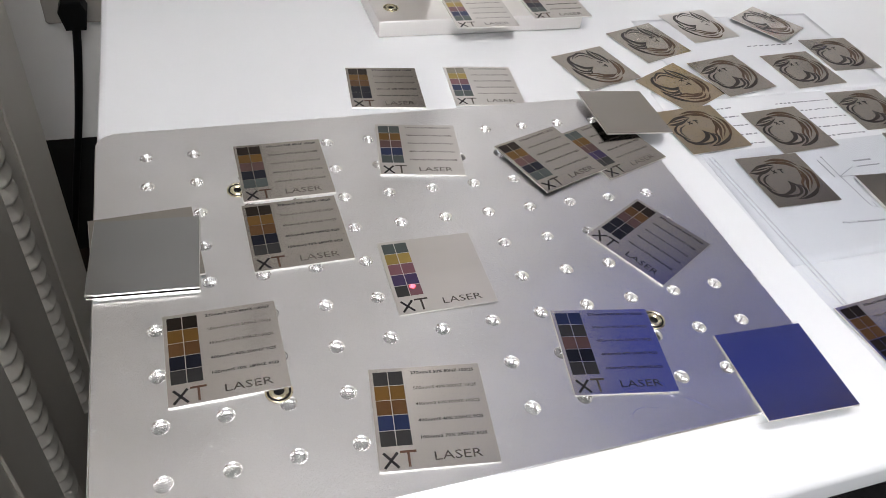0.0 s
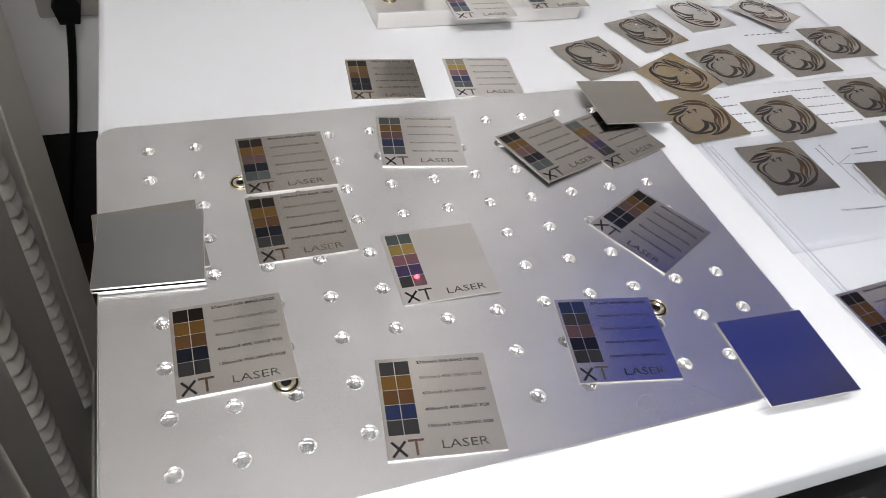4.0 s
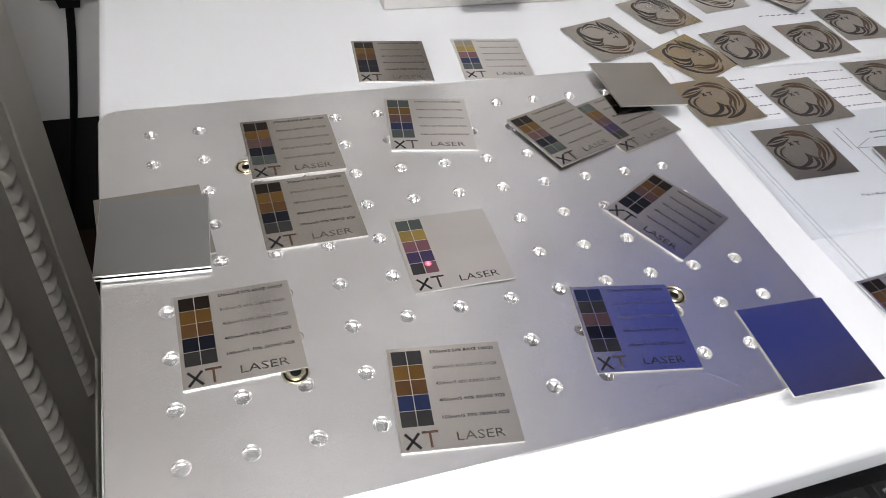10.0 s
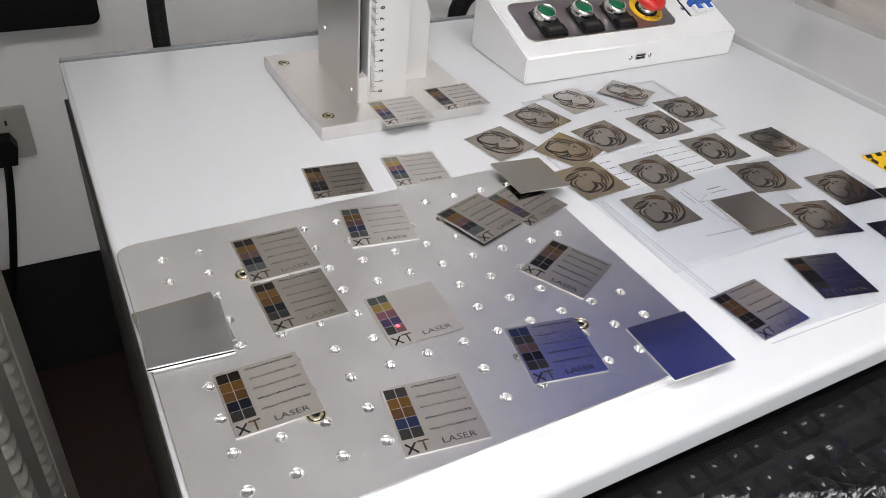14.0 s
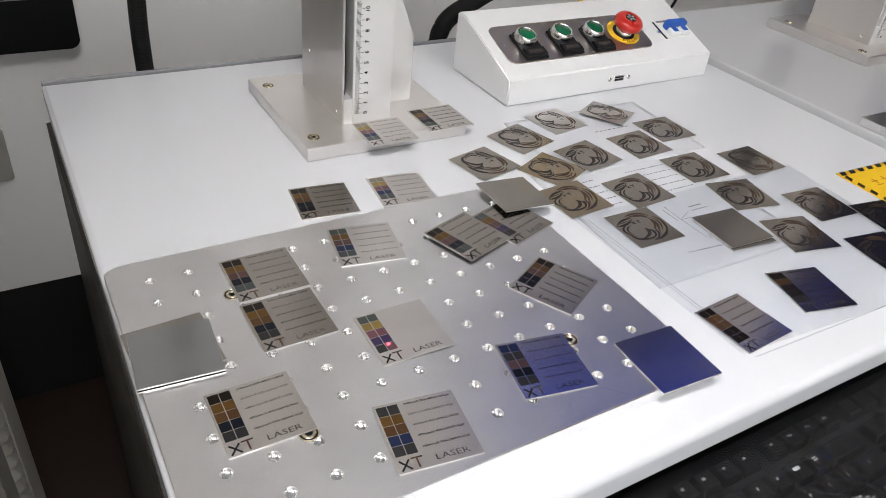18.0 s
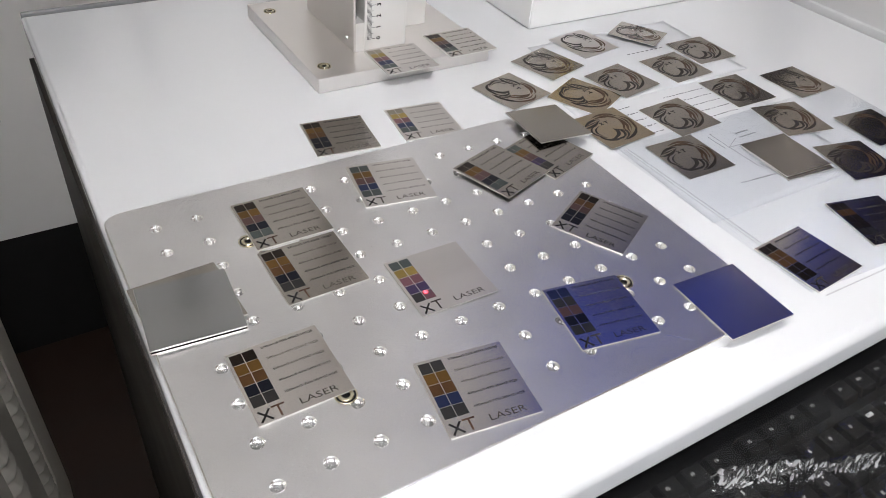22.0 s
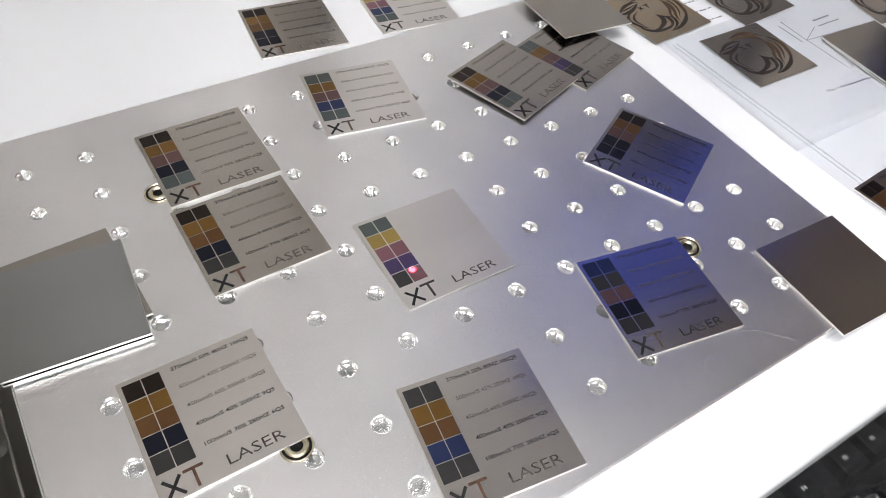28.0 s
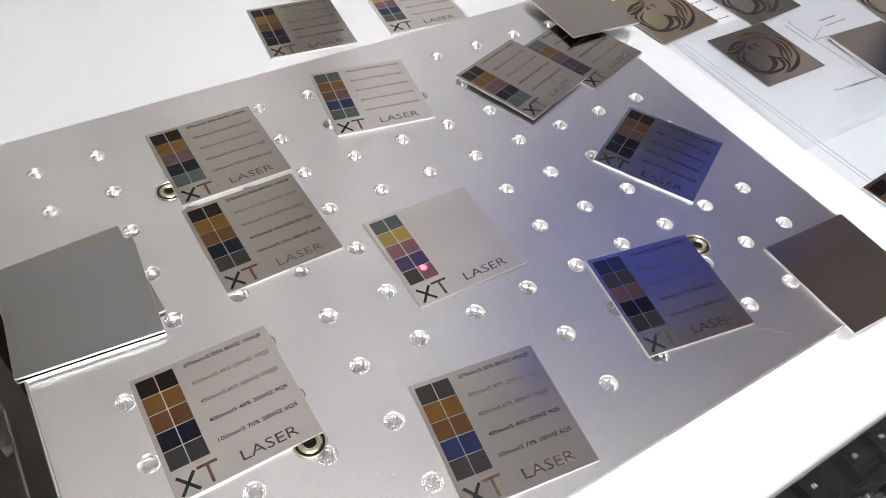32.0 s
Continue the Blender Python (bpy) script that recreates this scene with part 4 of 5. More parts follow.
rows = []
rnd = random.Random(4)
for k in range(5):
    y = 0.213 - 0.0105 * k
    for x, w in ((0.452, 0.05), (0.385, 0.028)):
        n = 13 if w > 0.04 else 8
        for j in range(n):
            ww = w / n * rnd.uniform(0.55, 0.8)
            rows.append((x - w / 2 + w * (j + rnd.uniform(0.35, 0.65)) / n + 0.010 * (w > 0.04), y + rnd.uniform(-0.0002, 0.0002), ww, rnd.uniform(0.0009, 0.0014), 2))
# the chart: two axes, a dropped line, a slanted leader, two short captions
rows += [(0.4285, 0.1385, 0.0005, 0.021, -2), (0.4565, 0.1260, 0.057, 0.0005, -4), (0.4285, 0.1130, 0.0005, 0.030, 0), (0.4365, 0.1320, 0.0188, 0.0004, 25),
         (0.4290, 0.1490, 0.0018, 0.0010, 0), (0.4310, 0.0965, 0.0030, 0.0004, 0), (0.4325, 0.0985, 0.0004, 0.0040, 0)]
rows += [(0.4515 + 0.0026 * k, 0.1415, 0.0020, 0.0016, -3) for k in range(6)]
rows += [(0.4500 + 0.0025 * k, 0.1357, 0.0019, 0.0011, -3) for k in range(8)]
rows += [(0.4238, 0.1290 + 0.0024 * k, 0.0010, 0.0018, 0) for k in range(8)]
page = printed_sheet([(0.338, 0.060), (0.515, 0.060), (0.520, 0.235), (0.345, 0.240)], TOP + 0.0001, 2, rows, "white sheet with printed lines and a small chart, under cards")
part("caption", text_mesh("Fig.1", 0.0022, "ink", 0.0088), None, page, "printed caption", pose(0.4012, 0.0868, TOP + 0.0003, 0, 0, -4))
part("caption", text_mesh("Relationship", 0.0023, "ink", 0.0258, bold=0.03), None, page, "bold printed caption", pose(0.4205, 0.0853, TOP + 0.0003, 0, 0, -4))
rows = [(0.470 + 0.006 * k, 0.2945, 0.0042, 0.0012, 8) for k in range(8)]
printed_sheet([(0.375, 0.225), (0.56, 0.225), (0.565, 0.345), (0.385, 0.345)], TOP + 0.0003, 5, rows, "white sheet with one faint line of print")
sleeve = thing("plastic_sleeve", "clear plastic document sleeve, slightly crumpled, under the cards", "plastic sleeve")
bm = sheet([(0.339, -0.020), (0.60, -0.036), (0.615, 0.165), (0.336, 0.165)], TOP + 0.00055, 9, 0.0007, 90, False)
for v in bm.verts:  # the free front hem ripples
    free = max(0.0, min(1.0, (-0.017 - v.co.y - 0.045 * max(0.0, v.co.x - 0.40)) / 0.010)) + max(0.0, min(1.0, (v.co.x - 0.480) / 0.03)) * max(0.0, min(1.0, (0.0 - v.co.y) / 0.02))
    v.co.z += 0.0016 * min(1.0, free) * abs(noise.noise((v.co.x * 60, v.co.y * 35, 2.0)))
part("film", bm, "sleeve", sleeve, smooth=True).visible_shadow = False
for x0, y0, x1, y1, w in ((0.3475, -0.012, 0.3445, 0.160, 0.0005), (0.3505, -0.012, 0.3475, 0.160, 0.0007), (0.345, -0.0262, 0.595, -0.0312, 0.0006)):
    side = Vector((y0 - y1, x1 - x0, 0)).normalized() * w
    bm = bmesh.new()
    bm.faces.new([bm.verts.new(Vector((x, y, TOP + 0.0013)) + k * side) for x, y, k in ((x0, y0, -1), (x1, y1, -1), (x1, y1, 1), (x0, y0, 1))])
    part("weld_seam", bm, "weld", sleeve, "thin welded seam").visible_shadow = False

sign = thing("warning_sign", "yellow warning sign with black striped border lying on the table", "warning sign", pose(0.648, 0.131, TOP + 0.0003, 0, 0, -2))
part("board", box(0, 0.13, -0.075, 0, 0, 0.0012, 0.0003, 1), "sign_yellow", sign)
for k in range(9):
    part("stripe", prism([(0.014 * k, -0.006), (0.014 * k + 0.008, -0.006), (0.014 * k + 0.011, 0), (0.014 * k + 0.003, 0)], 0.00125, 0.0014), "dark", sign, at=pose(0.001, -0.0004, 0))
for k in range(5):
    part("stripe", prism([(0, -0.008), (0.006, -0.005), (0.006, 0.003), (0, 0.0)], 0.00125, 0.0014), "dark", sign, at=pose(0.0004, -0.010 - 0.0145 * k, 0))
for k in range(4):
    for dx, dy, w, d in ((0.0, 0.003, 0.009, 0.0011), (0.0045, -0.001, 0.0011, 0.009), (0.0, -0.004, 0.009, 0.0011)):
        part("print_line", box(0, w, 0, d, 0.00125, 0.0014), "sign_orange", sign, at=pose(0.022 + 0.015 * k + dx, -0.026 + dy - 0.003, 0))

# ---------- column with its base ----------
column = thing("lift_column", "satin aluminium lift column with a centimetre scale", "machine column")
part("base_plate", box(0.165, 0.333, 0.336, 0.506, TOP + 0.0003, BASE_Z, 0.0012, 2), "anodised", column)
for x, y in ((0.1790, 0.3560), (0.1790, 0.482), (0.318, 0.482)):
    part("base_screw", SCREW, None, column, "socket screw", pose(x, y, BASE_Z + 0.0002))
CX0, CX1, CY0, CY1, CZ = 0.2135, 0.2645, 0.371, 0.474, 1.36
# front rail, slot and body
bm = box(CX0, 0.2158, CY0, CY1, BASE_Z, CZ, 0.0006, 1)
part("side_wall", bm, "anodised", column)
bm = box(0.2158, 0.2240, CY0 + 0.02, CY1, BASE_Z, CZ)
part("slot_back", bm, "dark", column, "black depth of the guide slot")
part("slot_foot", box(0.2158, 0.2240, CY0 + 0.0005, CY0 + 0.02, BASE_Z, 0.829), "column_face", column)
part("guide_rod", lathe([(0.0018, 0.829), (0.0018, CZ - 0.01)], 12, cx=0.2199, cy=CY0 + 0.012), "rubber", column)
part("front_face", box(0.2240, CX1, CY0, CY1, BASE_Z, CZ, 0.0006, 1), "column_face", column)
gus = prism([(0, 0), (0.040, 0), (0.040, 0.068), (0.012, 0.135), (0, 0.16)], 0, 0.010, 0.0005, 1)
part("gusset", gus, "column_face", column, "triangular stiffener behind the column", Matrix.Translation((CX1, 0.415, BASE_Z)) @ Matrix.Rotation(radians(90), 4, "X"))
for k in range(0, 181):
    if k % 5 and k > 160:
        continue
    w = 0.0080 if k % 10 == 0 else 0.0060 if k % 5 == 0 else 0.0044
    part("scale_tick", box(0, w, -0.00004, 0, -0.00017, 0.00017), "rubber", column, at=pose(0.2262, CY0 - 0.00002, 0.8135 + 0.001 * k))
for k in range(0, 19):
    part("scale_number", text_mesh(str(k), 0.0042, "rubber", bold=0.025), None, column, at=pose(0.2372, CY0 - 0.00006, 0.8135 + 0.01 * k) @ pose(0, 0, 0, 90, 0, 0) @ pose(0, 0, 0, 0, 0, 90))
for z in (0.812, 0.848):
    part("side_screw", lathe([(0.0022, 0), (0.002, 0.0008), (0, 0.0009)], 12), "chrome", column, at=pose(CX0, CY0 + 0.014 if z < 0.83 else CY1 - 0.02, z, 0, -90, 0))


# ---------- control box ----------
cbox = thing("control_box", "white sloped control box with green and red buttons", "control box")
BX0, BX1, BYF, BYB = 0.412, 0.720, 0.380, 0.497
SZ0, SZ1 = 0.8205, 0.8585
bm = bmesh.new()
prof_pts = [(BYF, TOP + 0.0004), (BYB, TOP + 0.0004), (BYB, SZ1), (BYB - 0.014, SZ1 + 0.001), (BYF, SZ0)]
lo = [bm.verts.new((BX0, y, z)) for y, z in prof_pts]
hi = [bm.verts.new((BX1, y, z)) for y, z in prof_pts]
bm.faces.new(lo)
bm.faces.new(hi[::-1])
for i in range(5):
    bm.faces.new((lo[i], hi[i], hi[(i + 1) % 5], lo[(i + 1) % 5]))
bmesh.ops.recalc_face_normals(bm, faces=bm.faces)
bmesh.ops.bevel(bm, geom=bm.edges[:], offset=0.0014, segments=3, affect="EDGES")
part("housing", bm, "box_paint", cbox, "white textured sheet-metal housing", smooth=True).data.set_sharp_from_angle(angle=radians(40))
slope = math.degrees(math.atan2(SZ1 - SZ0, BYB - 0.014 - BYF))


def on_slope(x, y):
    return pose(x, y, SZ0 + (y - BYF) * math.tan(radians(slope)) + 0.0004, slope, 0, 0)


face = part("button_panel", prism(rounded(-0.107, 0.107, -0.031, 0.031, 0.010, 5), 0, 0.0012, 0.0003, 1), "panel_steel", cbox, "brushed steel panel", on_slope(0.5335, 0.4300))
for k, (x, y) in enumerate(((0.4630, 0.4290), (0.5145, 0.4290), (0.5620, 0.4280))):
    b = part("push_button", lathe([(0.0138, 0.0), (0.0138, 0.004), (0.0126, 0.009), (0.0118, 0.0112), (0.0102, 0.0112), (0.0102, 0.009)], 32), "chrome", cbox, "round push button with a chrome bezel", on_slope(x, y) @ pose(0, 0.004, 0.0012), smooth=True)
    part("cap", lathe([(0.0101, 0.009), (0.0098, 0.0104), (0.007, 0.0112), (0, 0.0115)], 32), "green", b, "green cap", smooth=True)
    tag = part("name_tag", box(-0.0152, 0.0152, -0.0300, 0.0120, 0, 0.0030, 0.0010, 2), "dark", cbox, "black tag holder round the button", on_slope(x, y) @ pose(0, 0.002, 0.0013))
    part("tag_window", box(-0.0138, 0.0138, -0.0285, -0.0155, 0.0030, 0.0062, 0.0009, 2), "dark", tag, "raised black window frame")
    part("print_strip", box(-0.0100, 0.0100, -0.0255, -0.0185, 0.0062, 0.0063), "engrave", tag, "dark strip with faint print")
    for j in range(4):
        part("print_mark", box(-0.0017, 0.0017, -0.0019, 0.0019, 0.0063, 0.00636), "text_pale", tag, at=pose(-0.0066 + 0.0044 * j, -0.0220, 0))
    part("collar", lathe([(0.0158, 0), (0.0158, 0.0016), (0.0138, 0.0018)], 28), "dark", cbox, "", on_slope(x, y) @ pose(0, 0.004, 0.0013))
stop = part("stop_button", lathe([(0.0078, 0.002), (0.0078, 0.010), (0.0150, 0.0112), (0.0178, 0.0135), (0.0178, 0.018), (0.0155, 0.0215), (0.0095, 0.0235), (0.0085, 0.0230), (0, 0.0230)], 36), "red", cbox, "red mushroom stop button", on_slope(0.6090, 0.4285), smooth=True)
part("yellow_ring", lathe([(0.0085, 0.0020), (0.0215, 0.0020), (0.0215, 0.0014)], 36), "stop_yellow", cbox, "yellow disc with black print", on_slope(0.6090, 0.4285))
part("stem_bezel", lathe([(0.0105, 0.0021), (0.0105, 0.006), (0.0079, 0.0075)], 28), "chrome", cbox, "", on_slope(0.6090, 0.4285), smooth=True)
part("knob_mark", lathe([(0, 0.0234), (0.0066, 0.0234), (0.0068, 0.0229)], 20), "dark", stop, "dark round mark")
for a in (0, 72, 144, 216, 288):
    part("knob_arrow", box(-0.0007, 0.0007, 0.0018, 0.0058, 0.02345, 0.0236), "white_plastic", stop, "white arrow stroke", pose(0, 0, 0, 0, 0, a))
part("stem_collar", lathe([(0.0086, 0.0026), (0.0142, 0.0026), (0.0142, 0.0021)], 32), "dark", cbox, "black collar under the stop button", on_slope(0.6090, 0.4285))
for k, ch in enumerate("PUSH"):
    a = -32 + 20 * k
    part("writing", text_mesh(ch, 0.0042, "text_dark"), None, cbox, at=on_slope(0.6090, 0.4285) @ pose(0, 0, 0.0023, 0, 0, a) @ pose(0, -0.0172, 0))
brk = part("breaker", box(-0.0150, 0.0165, -0.0150, 0.0080, 0, 0.0012, 0.0003, 1), "white_plastic", cbox, "white circuit breaker set in a cut-out", on_slope(0.6885, 0.4275) @ Matrix.Scale(1.25, 4))
part("toggle_block", box(-0.0105, 0.0150, -0.0045, 0.0030, 0.0012, 0.0100, 0.0014, 2), "blue_plastic", brk, "blue linked toggles")
for sx in (-0.0045, 0.0085):
    part("toggle", box(sx - 0.0056, sx + 0.0056, -0.0140, -0.0046, 0.0012, 0.0062, 0.0008, 1), "white_plastic", brk, "white switch frame")
    part("toggle_window", box(sx - 0.0030, sx + 0.0030, -0.0122, -0.0050, 0.0062, 0.0068, 0.0002, 1), "blue_plastic", brk, "blue switch window")
part("label_strip", box(-0.0130, 0.0120, 0.0085, 0.0110, 0.0012, 0.0014), "strip_grey", brk, "grey label")
part("cutout_line", box(-0.0172, -0.0160, -0.0150, 0.0110, 0.0002, 0.0010), "dark", brk, "dark edge of the cut-out")
part("fixing_screw", lathe([(0.0022, 0.0), (0.0020, 0.0012), (0, 0.0014)], 14), "chrome", brk, "small chrome screw", pose(-0.0200, -0.0040, 0.0))
usb = part("data_port", box(-0.0075, 0.0075, -0.0008, 0, -0.0035, 0.0035, 0.0002, 1), "chrome", cbox, "metal data port", pose(0.571, BYF, 0.8045))
part("port_gap", box(-0.0062, 0.0062, -0.0012, -0.0009, -0.0024, -0.0004), "dark", usb)
part("port_gap", box(-0.0062, 0.0062, -0.0012, -0.0009, 0.0009, 0.0024), "dark", usb)
for sx in (-0.0145, 0.0145):
    part("port_screw", lathe([(0.0026, 0), (0.0024, 0.0008), (0, 0.001)], 16), "chrome", cbox, at=pose(0.571 + sx, BYF, 0.8045, 90, 0, 0), smooth=True)
for sx, sy in ((-0.098, 0.0), (0.098, 0.0), (0.012, -0.026), (-0.03, 0.027), (0.05, 0.027)):
    part("panel_screw", lathe([(0.0016, 0.0012), (0.0014, 0.0018), (0, 0.0019)], 10), "chrome", face, at=pose(sx, sy, 0))


# ---------- cables, wall fittings ----------
def hose(name, ctrl, radius, mat_name, label, ribs=0.0, n=14, cat="cable"):
    return single(name, tube_mesh(bend(ctrl, n), radius, 12, ribs), mat_name, label, cat, smooth=not ribs)


hose("corrugated_hose", [(0.088, 0.602, 0.30), (0.0825, 0.602, 0.60), (0.0800, 0.602, 0.76), (0.0795, 0.602, 0.83), (0.0825, 0.602, 0.92), (0.084, 0.602, 1.15), (0.080, 0.602, 1.5)], 0.0092, "rubber",
     "black corrugated cable hose rising behind the table", 0.05, 60, "hose")
hose("thick_cable_hose", [(0.425, 0.606, 0.68), (0.428, 0.606, 0.74), (0.4508, 0.604, 0.7791), (0.4544, 0.604, 0.7936), (0.4678, 0.604, 0.8133), (0.5092, 0.604, 0.8355), (0.5475, 0.604, 0.8526), (0.592, 0.604, 0.8713), (0.6852, 0.6, 0.8971), (0.768, 0.6, 0.9437)], 0.0120, "rubber", "thick black cable hose behind the control box", 0.0, 24, "hose")
hose("yellow_cable", [(0.612, 0.498, 0.836), (0.6128, 0.510, 0.842), (0.6132, 0.52, 0.8505), (0.6155, 0.524, 0.8726), (0.620, 0.535, 0.92), (0.625, 0.56, 1.0)], 0.0035, "yellow_cable", "thin yellow cable leaving the control box")
hose("black_cable", [(0.637, 0.498, 0.838), (0.6372, 0.510, 0.843), (0.6370, 0.52, 0.8520), (0.636, 0.524, 0.8756), (0.637, 0.54, 0.93), (0.64, 0.56, 1.0)], 0.0035, "rubber", "thin black cable leaving the control box")
hose("black_cable", [(0.675, 0.498, 0.838), (0.6735, 0.510, 0.844), (0.6690, 0.52, 0.8520), (0.652, 0.523, 0.8665), (0.640, 0.530, 0.890), (0.632, 0.56, 0.97)], 0.0042, "rubber", "thin black cable curving out of the control box")
hose("black_cable", [(0.755, 0.510, FAR + 0.002), (0.7600, 0.505, 0.825), (0.7648, 0.50, 0.8442), (0.7729, 0.50, 0.8634), (0.779, 0.50, 0.8825), (0.79, 0.52, 0.95)], 0.0020, "rubber", "thin black lead rising to the wall")

dev = thing("wall_device", "black glossy box with rounded corners mounted on the wall", "wall box")
part("case", prism(rounded(-0.30, 0.052, 0.6845, 0.99, 0.012, 5), 0, 0.03, 0.003, 2), "rubber", dev, at=Matrix.Translation((0, WALL_Y - 0.001, 0)) @ Matrix.Rotation(radians(90), 4, "X"))
part("seam", box(-0.20, 0.0, -0.0328, -0.0314, 0.76, 0.7608), "strip_grey", dev, at=pose(0, WALL_Y, 0))

OX, OZ = -0.122, 0.515
outlet = thing("wall_outlet", "white wall socket plate, shade put into its colour", "wall socket")
part("plate", prism(rounded(-0.043, 0.043, -0.043, 0.043, 0.005, 4), 0, 0.009, 0.002, 2), "aged_plastic", outlet, at=Matrix.Translation((OX, WALL_Y - 0.0005, OZ)) @ Matrix.Rotation(radians(90), 4, "X"))
for sx in (-0.012, 0.012):
    part("pin_slot", box(sx - 0.0016, sx + 0.0016, -0.0102, -0.0096, -0.004, 0.004), "dark", outlet, at=pose(OX, WALL_Y, OZ + 0.020))
plug = thing("power_cord", "black power plug and hanging cord in the wall socket", "power cord")
part("plug_body", prism([(-0.014, -0.022), (0.014, -0.022), (0.020, 0.006), (0.013, 0.022), (-0.013, 0.022), (-0.020, 0.006)], 0, 0.030, 0.003, 2), "rubber", plug, at=Matrix.Translation((OX, WALL_Y - 0.010, OZ - 0.018)) @ Matrix.Rotation(radians(90), 4, "X"))
part("cord", tube_mesh(bend([(OX, WALL_Y - 0.024, OZ - 0.035), (OX - 0.010, WALL_Y - 0.028, OZ - 0.10), (OX - 0.034, WALL_Y - 0.024, OZ - 0.22), (OX - 0.060, WALL_Y - 0.020, OZ - 0.33), (OX - 0.080, WALL_Y - 0.02, OZ - 0.42), (OX - 0.10, WALL_Y - 0.03, 0.012)], 10), 0.0062, 10), "rubber", plug, smooth=True)

# ---------- louvred cabinet beside the table ----------
cab = thing("louvred_cabinet", "tall grey painted machine cabinet with two columns of pressed louvres", "cabinet")
CPX = -0.145
# Unseen upper part is added height, so the plate's left mirrors darker.
part("side", box(CPX - 0.5, CPX, -0.10, 0.675, 0.0, 2.70, 0.004, 2), "panel_grey", cab)


def louvre():
    bm = bmesh.new()
    n, L, hgt, out = 10, 0.036, 0.0300, 0.0095
    rows_ = []
    for i in range(n + 1):
        u = i / n
        y = (u - 0.5) * L
        s = math.sin(math.pi * u) ** 0.35 if 0 < u < 1 else 0.0
        rows_.append([bm.verts.new((0.0, y, hgt / 2)), bm.verts.new((out * s * 0.45, y, hgt * 0.12)), bm.verts.new((out * s, y, -hgt * 0.30)), bm.verts.new((out * s * 0.92, y, -hgt * 0.42)), bm.verts.new((-0.0005, y, -hgt / 2))])
    for a, b in zip(rows_, rows_[1:]):
        for k in range(4):
            bm.faces.new((a[k], b[k], b[k + 1], a[k + 1]))
    bmesh.ops.recalc_face_normals(bm, faces=bm.faces)
    return mesh_of("louvre", bm, "panel_grey", True)


LOUVRE = louvre()
for yy in (0.457, 0.305, 0.115):
    for k in range(20):
        part("louvre", LOUVRE, None, cab, at=pose(CPX, yy, 0.655 - 0.0208 * k))
part("rail", box(CPX, CPX + 0.003, 0.5270, 0.5298, 0.208, 1.98, 0.001, 1), "panel_grey", cab, "raised door edge")
part("rail", box(CPX, CPX + 0.003, 0.209, 0.213, 0.208, 1.98, 0.001, 1), "panel_grey", cab, "raised door edge")
part("rail", box(CPX, CPX + 0.003, -0.09, 0.5298, 0.203, 0.2075, 0.001, 1), "panel_grey", cab, "raised door edge")

# ---------- keyboard under film ----------
kb = thing("keyboard", "black computer keyboard with white legends wrapped in clear film", "keyboard", pose(-0.001, -0.0033, 0))
part("case", prism(rounded(0.122, 0.565, -0.215, -0.040, 0.006, 4), 0.7165, 0.7335, 0.002, 2), "key", kb)
CAP_MESH = {}


def key(x, y, w, legend, tall=0.0165):
    k = (round(w, 4), tall)
    if k not in CAP_MESH:
        bm = bmesh.new()
        b = [(-w / 2, -tall / 2), (w / 2, -tall / 2), (w / 2, tall / 2), (-w / 2, tall / 2)]
        lo_ = [bm.verts.new((p, q, 0)) for p, q in b]
        hi_ = [bm.verts.new((p * 0.8, q * 0.8 + 0.0006, 0.0065)) for p, q in b]
        bm.faces.new(hi_)
        for i in range(4):
            bm.faces.new((lo_[i], lo_[(i + 1) % 4], hi_[(i + 1) % 4], hi_[i]))
        bmesh.ops.bevel(bm, geom=bm.edges[:], offset=0.0007, segments=1, affect="EDGES")
        CAP_MESH[k] = mesh_of("key", bm, "key")
    ob = part("key", CAP_MESH[k], None, kb, at=pose(x, y, 0.7338))
    if legend:
        part("legend", text_mesh(legend, 0.0026 if len(legend) == 1 else 0.0020, "legend"), None, ob, at=pose(-0.002, 0.0015, 0.00655))


for k, x in enumerate((0.1386, 0.1766, 0.1956, 0.2146, 0.2336, 0.2612, 0.2802, 0.2992, 0.3182, 0.3458, 0.3648, 0.3838, 0.4028)):
    key(x + 0.0015, -0.0598, 0.0172, "Esc" if k == 0 else "F%d" % k, 0.0150)
for k, ch in enumerate("`1234567890-="):
    key(0.1372 + 0.019 * k, -0.0815, 0.0172, ch)
key(0.3930, -0.0815, 0.0365, "")
for k, ch in enumerate("QWERTYUIOP[]"):
    key(0.1657 + 0.019 * k, -0.1005, 0.0172, ch)
key(0.1422, -0.1005, 0.0265, "Tab")
key(0.3985, -0.1005, 0.0265, "\\")
for k, ch in enumerate("ASDFGHJKL;'"):
    key(0.1707 + 0.019 * k, -0.1195, 0.0172, ch)
key(0.1445, -0.1195, 0.0315, "Caps")
key(0.3912, -0.1195, 0.040, "Enter")
for k, ch in enumerate("ZXCVBNM,./"):
    key(0.1802 + 0.019 * k, -0.1385, 0.0172, ch)
key(0.1492, -0.1385, 0.041, "Shift")
key(0.3880, -0.1385, 0.046, "Shift")
for x, w in ((0.1400, 0.022), (0.1640, 0.022), (0.2420, 0.125), (0.322, 0.022), (0.346, 0.022), (0.370, 0.022), (0.398, 0.022)):
    key(x, -0.1575, w, "")
for r, yy in enumerate((-0.0590, -0.0815, -0.1005)):
    for c in range(3):
        key(0.4310 + 0.019 * c, yy, 0.0172, "")
for r in range(5):
    for c in range(4):
        key(0.4990 + 0.019 * c, -0.0815 - 0.019 * r, 0.0172, ("789456123"[r * 3 - 3 + c] if 0 < r < 4 and c < 3 else ""))


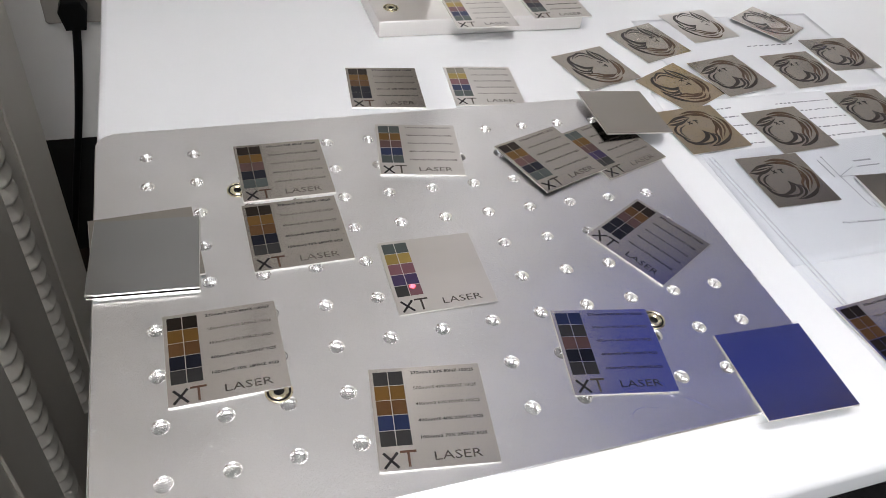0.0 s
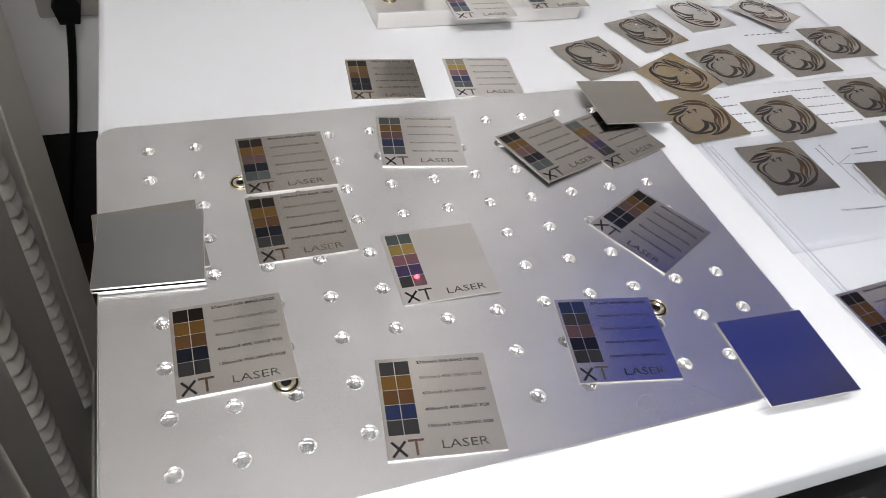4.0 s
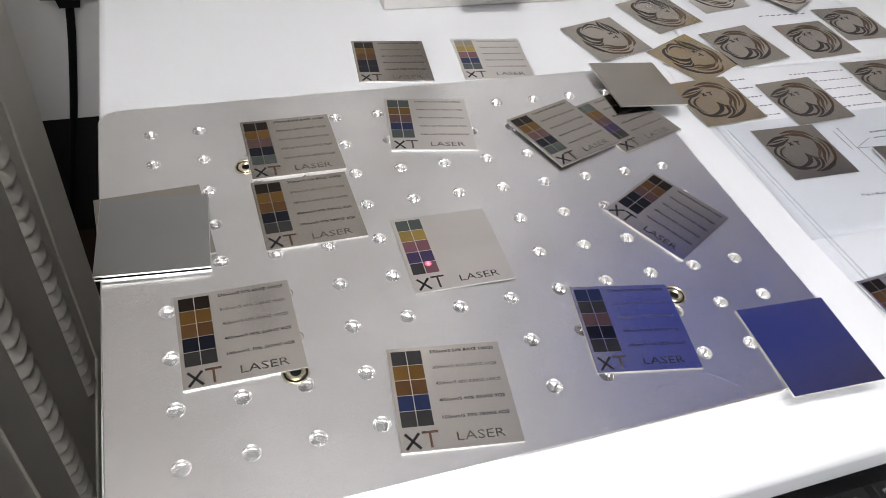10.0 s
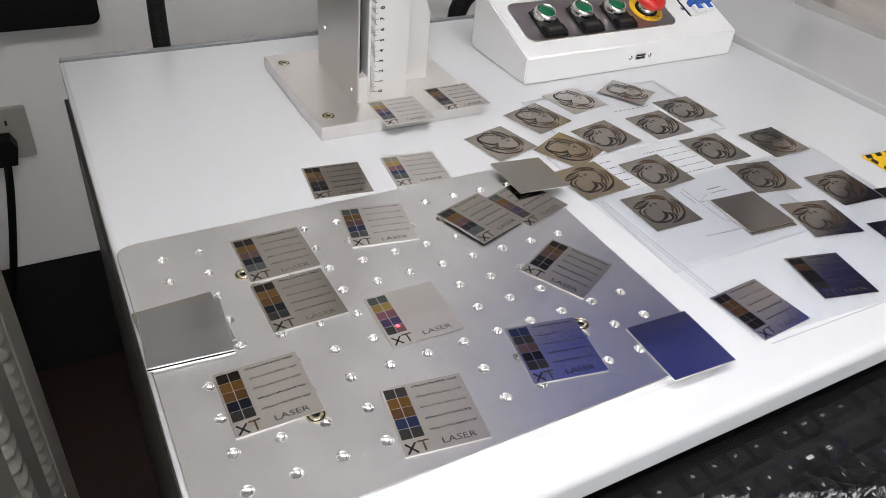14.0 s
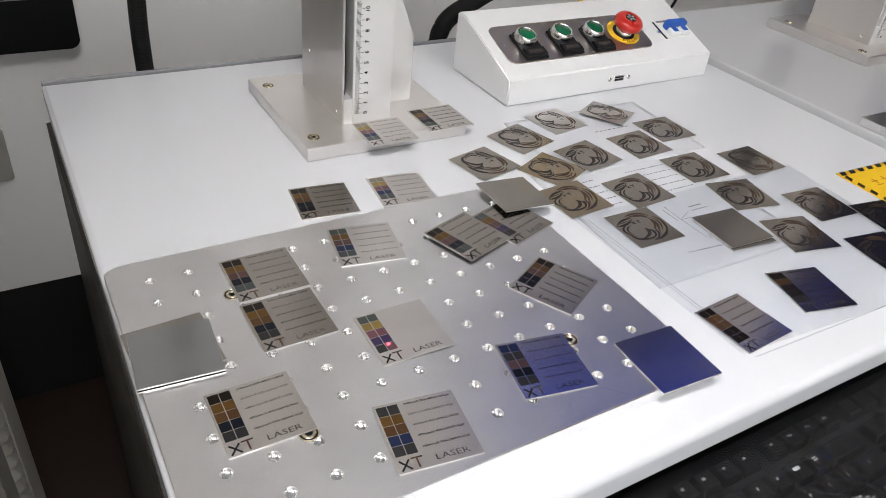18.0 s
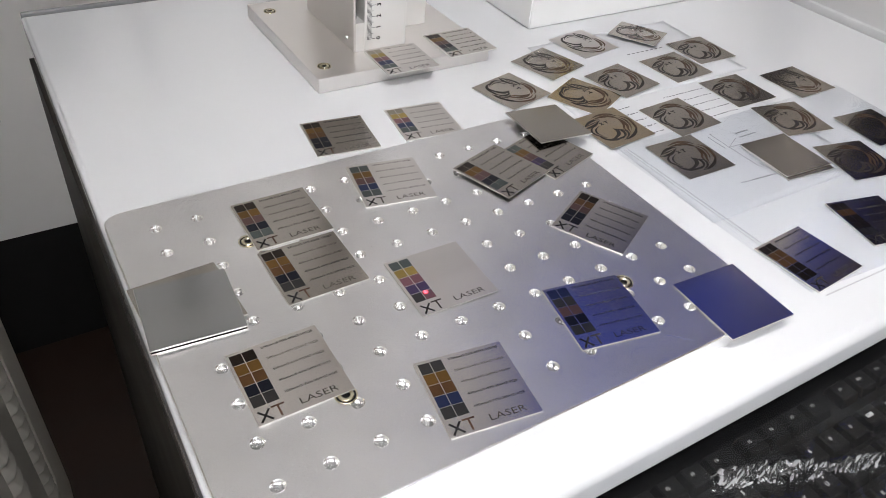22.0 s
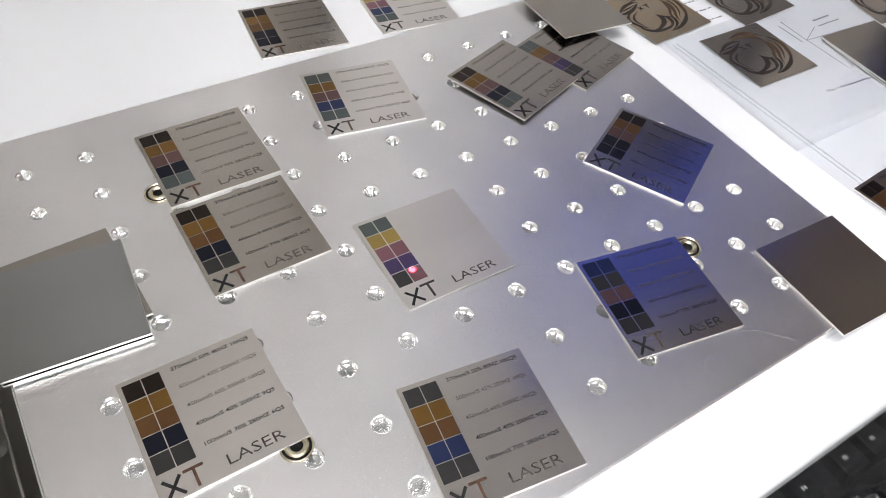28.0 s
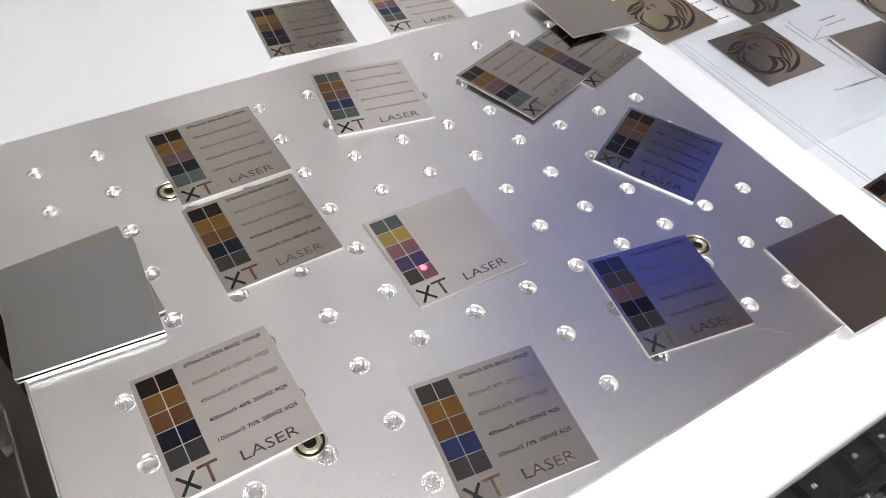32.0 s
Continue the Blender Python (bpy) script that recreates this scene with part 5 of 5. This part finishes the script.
def gather(x, y):
    """How tightly the film is bunched along its main fold, 0 to 1."""
    wob = 0.010 * noise.noise((x * 12, 3.0, 0.5))
    spread = 0.0060 if x < 0.275 else 0.0030
    return math.exp(-((y + 0.071 + 0.5 * wob + 0.40 * (x - 0.22)) / spread) ** 2) * max(0.0, min(1.0, (x - 0.212) / 0.015))


def crumple():
    """Film lying slack over the keys, gathered into sharp creases along two lines."""
    nx, ny = 560, 230
    verts, faces = [], []
    for i in range(nx + 1):
        for j in range(ny + 1):
            x, y = 0.118 + 0.452 * i / nx, -0.225 + 0.183 * j / ny
            z = 0.7422 + 0.0016 * noise.noise((x * 26, y * 30, 1.0))
            wob = 0.010 * noise.noise((x * 12, 3.0, 0.5))
            ga = gather(x, y)
            gb = 0.6 * math.exp(-((y + 0.135 + wob + 0.2 * (x - 0.25)) / 0.016) ** 2) * max(0.0, min(1.0, (x - 0.16) / 0.03))
            fine = (1 - abs(noise.noise((x * 70 + y * 40, y * 190, 4.0)))) ** 3 + 0.6 * (1 - abs(noise.noise((x * 160, y * 230, 7.0)))) ** 3
            gc = math.exp(-((x - 0.140) / 0.020) ** 2 - ((y + 0.052) / 0.010) ** 2)
            tiny = (1 - abs(noise.noise((x * 330 + y * 120, y * 420, 2.0)))) ** 2
            z += (0.0085 * ga + 0.0022 * gb + 0.005 * gc) * fine * (0.6 + 0.5 * tiny) + 0.0009 * (1 - abs(noise.noise((x * 45, y * 60, 12.0)))) ** 4
            if y > -0.05:
                z -= (y + 0.05) * 0.9
            verts.append((x, y, z))
    for i in range(nx):
        for j in range(ny):
            k = i * (ny + 1) + j
            faces.append((k, k + ny + 1, k + ny + 2, k + 1))
    me = bpy.data.meshes.new("film_sheet")
    me.from_pydata(verts, [], faces)
    bm = bmesh.new()
    bm.from_mesh(me)
    bpy.data.meshes.remove(me)
    for f_ in bm.faces:  # the gathered creases stay sharp, the slack film is smooth
        f_.smooth = max(abs(e.calc_face_angle(0.0)) for e in f_.edges) < 0.35
        c = f_.calc_center_median()
        f_.material_index = 1 if gather(c.x, c.y) > 0.60 + 0.7 * noise.noise((c.x * 70 + c.y * 30, c.y * 240, 3.0)) else 0
        if gather(c.x, c.y) > 0.30 and min(abs(noise.noise((c.x * 110 + c.y * 90, c.y * 260 - c.x * 70, 9.0))), abs(noise.noise((c.x * 60 - c.y * 50, c.y * 330, 5.0)))) < 0.045:
            f_.material_index = 2  # painted highlight where film doubles along a fold
    return bm


single("keyboard_film", crumple(), ["film", "film_crease", "film_highlight"], "crumpled clear plastic film laid over the keyboard", "plastic film").visible_shadow = False

# ---------- machine on the far table ----------
tagged(copy_thing(column, pose(0.7975, -0.019, FAR - TOP)), "satin aluminium lift column of the second machine", group="lift columns")
tagged(column, group="lift columns")
p2 = thing("far_plate", "grey aluminium plate on the far table", "metal plate")
part("plate_body", box(0.7690, 1.10, -0.03, 0.193, FAR + 0.0004, FAR + 0.010, 0.0008, 1), "aluminium", p2)
for k in range(4):
    part("plate_screw", SCREW, None, p2, "", pose(0.80 + 0.09 * k, 0.172, FAR + 0.0103))

# red aiming spot of the laser head
dot = bpy.data.lights.new("aiming_laser", "SPOT")
dot.energy, dot.color, dot.spot_size, dot.spot_blend, dot.shadow_soft_size = 190.0, (1.0, 0.12, 0.16), radians(1.0), 1.0, 0.0002
new("aiming_laser", dot).matrix_basis = look((0.1224, 0.088, 1.00), (0.1180, 0.0777, PLATE + THICK))
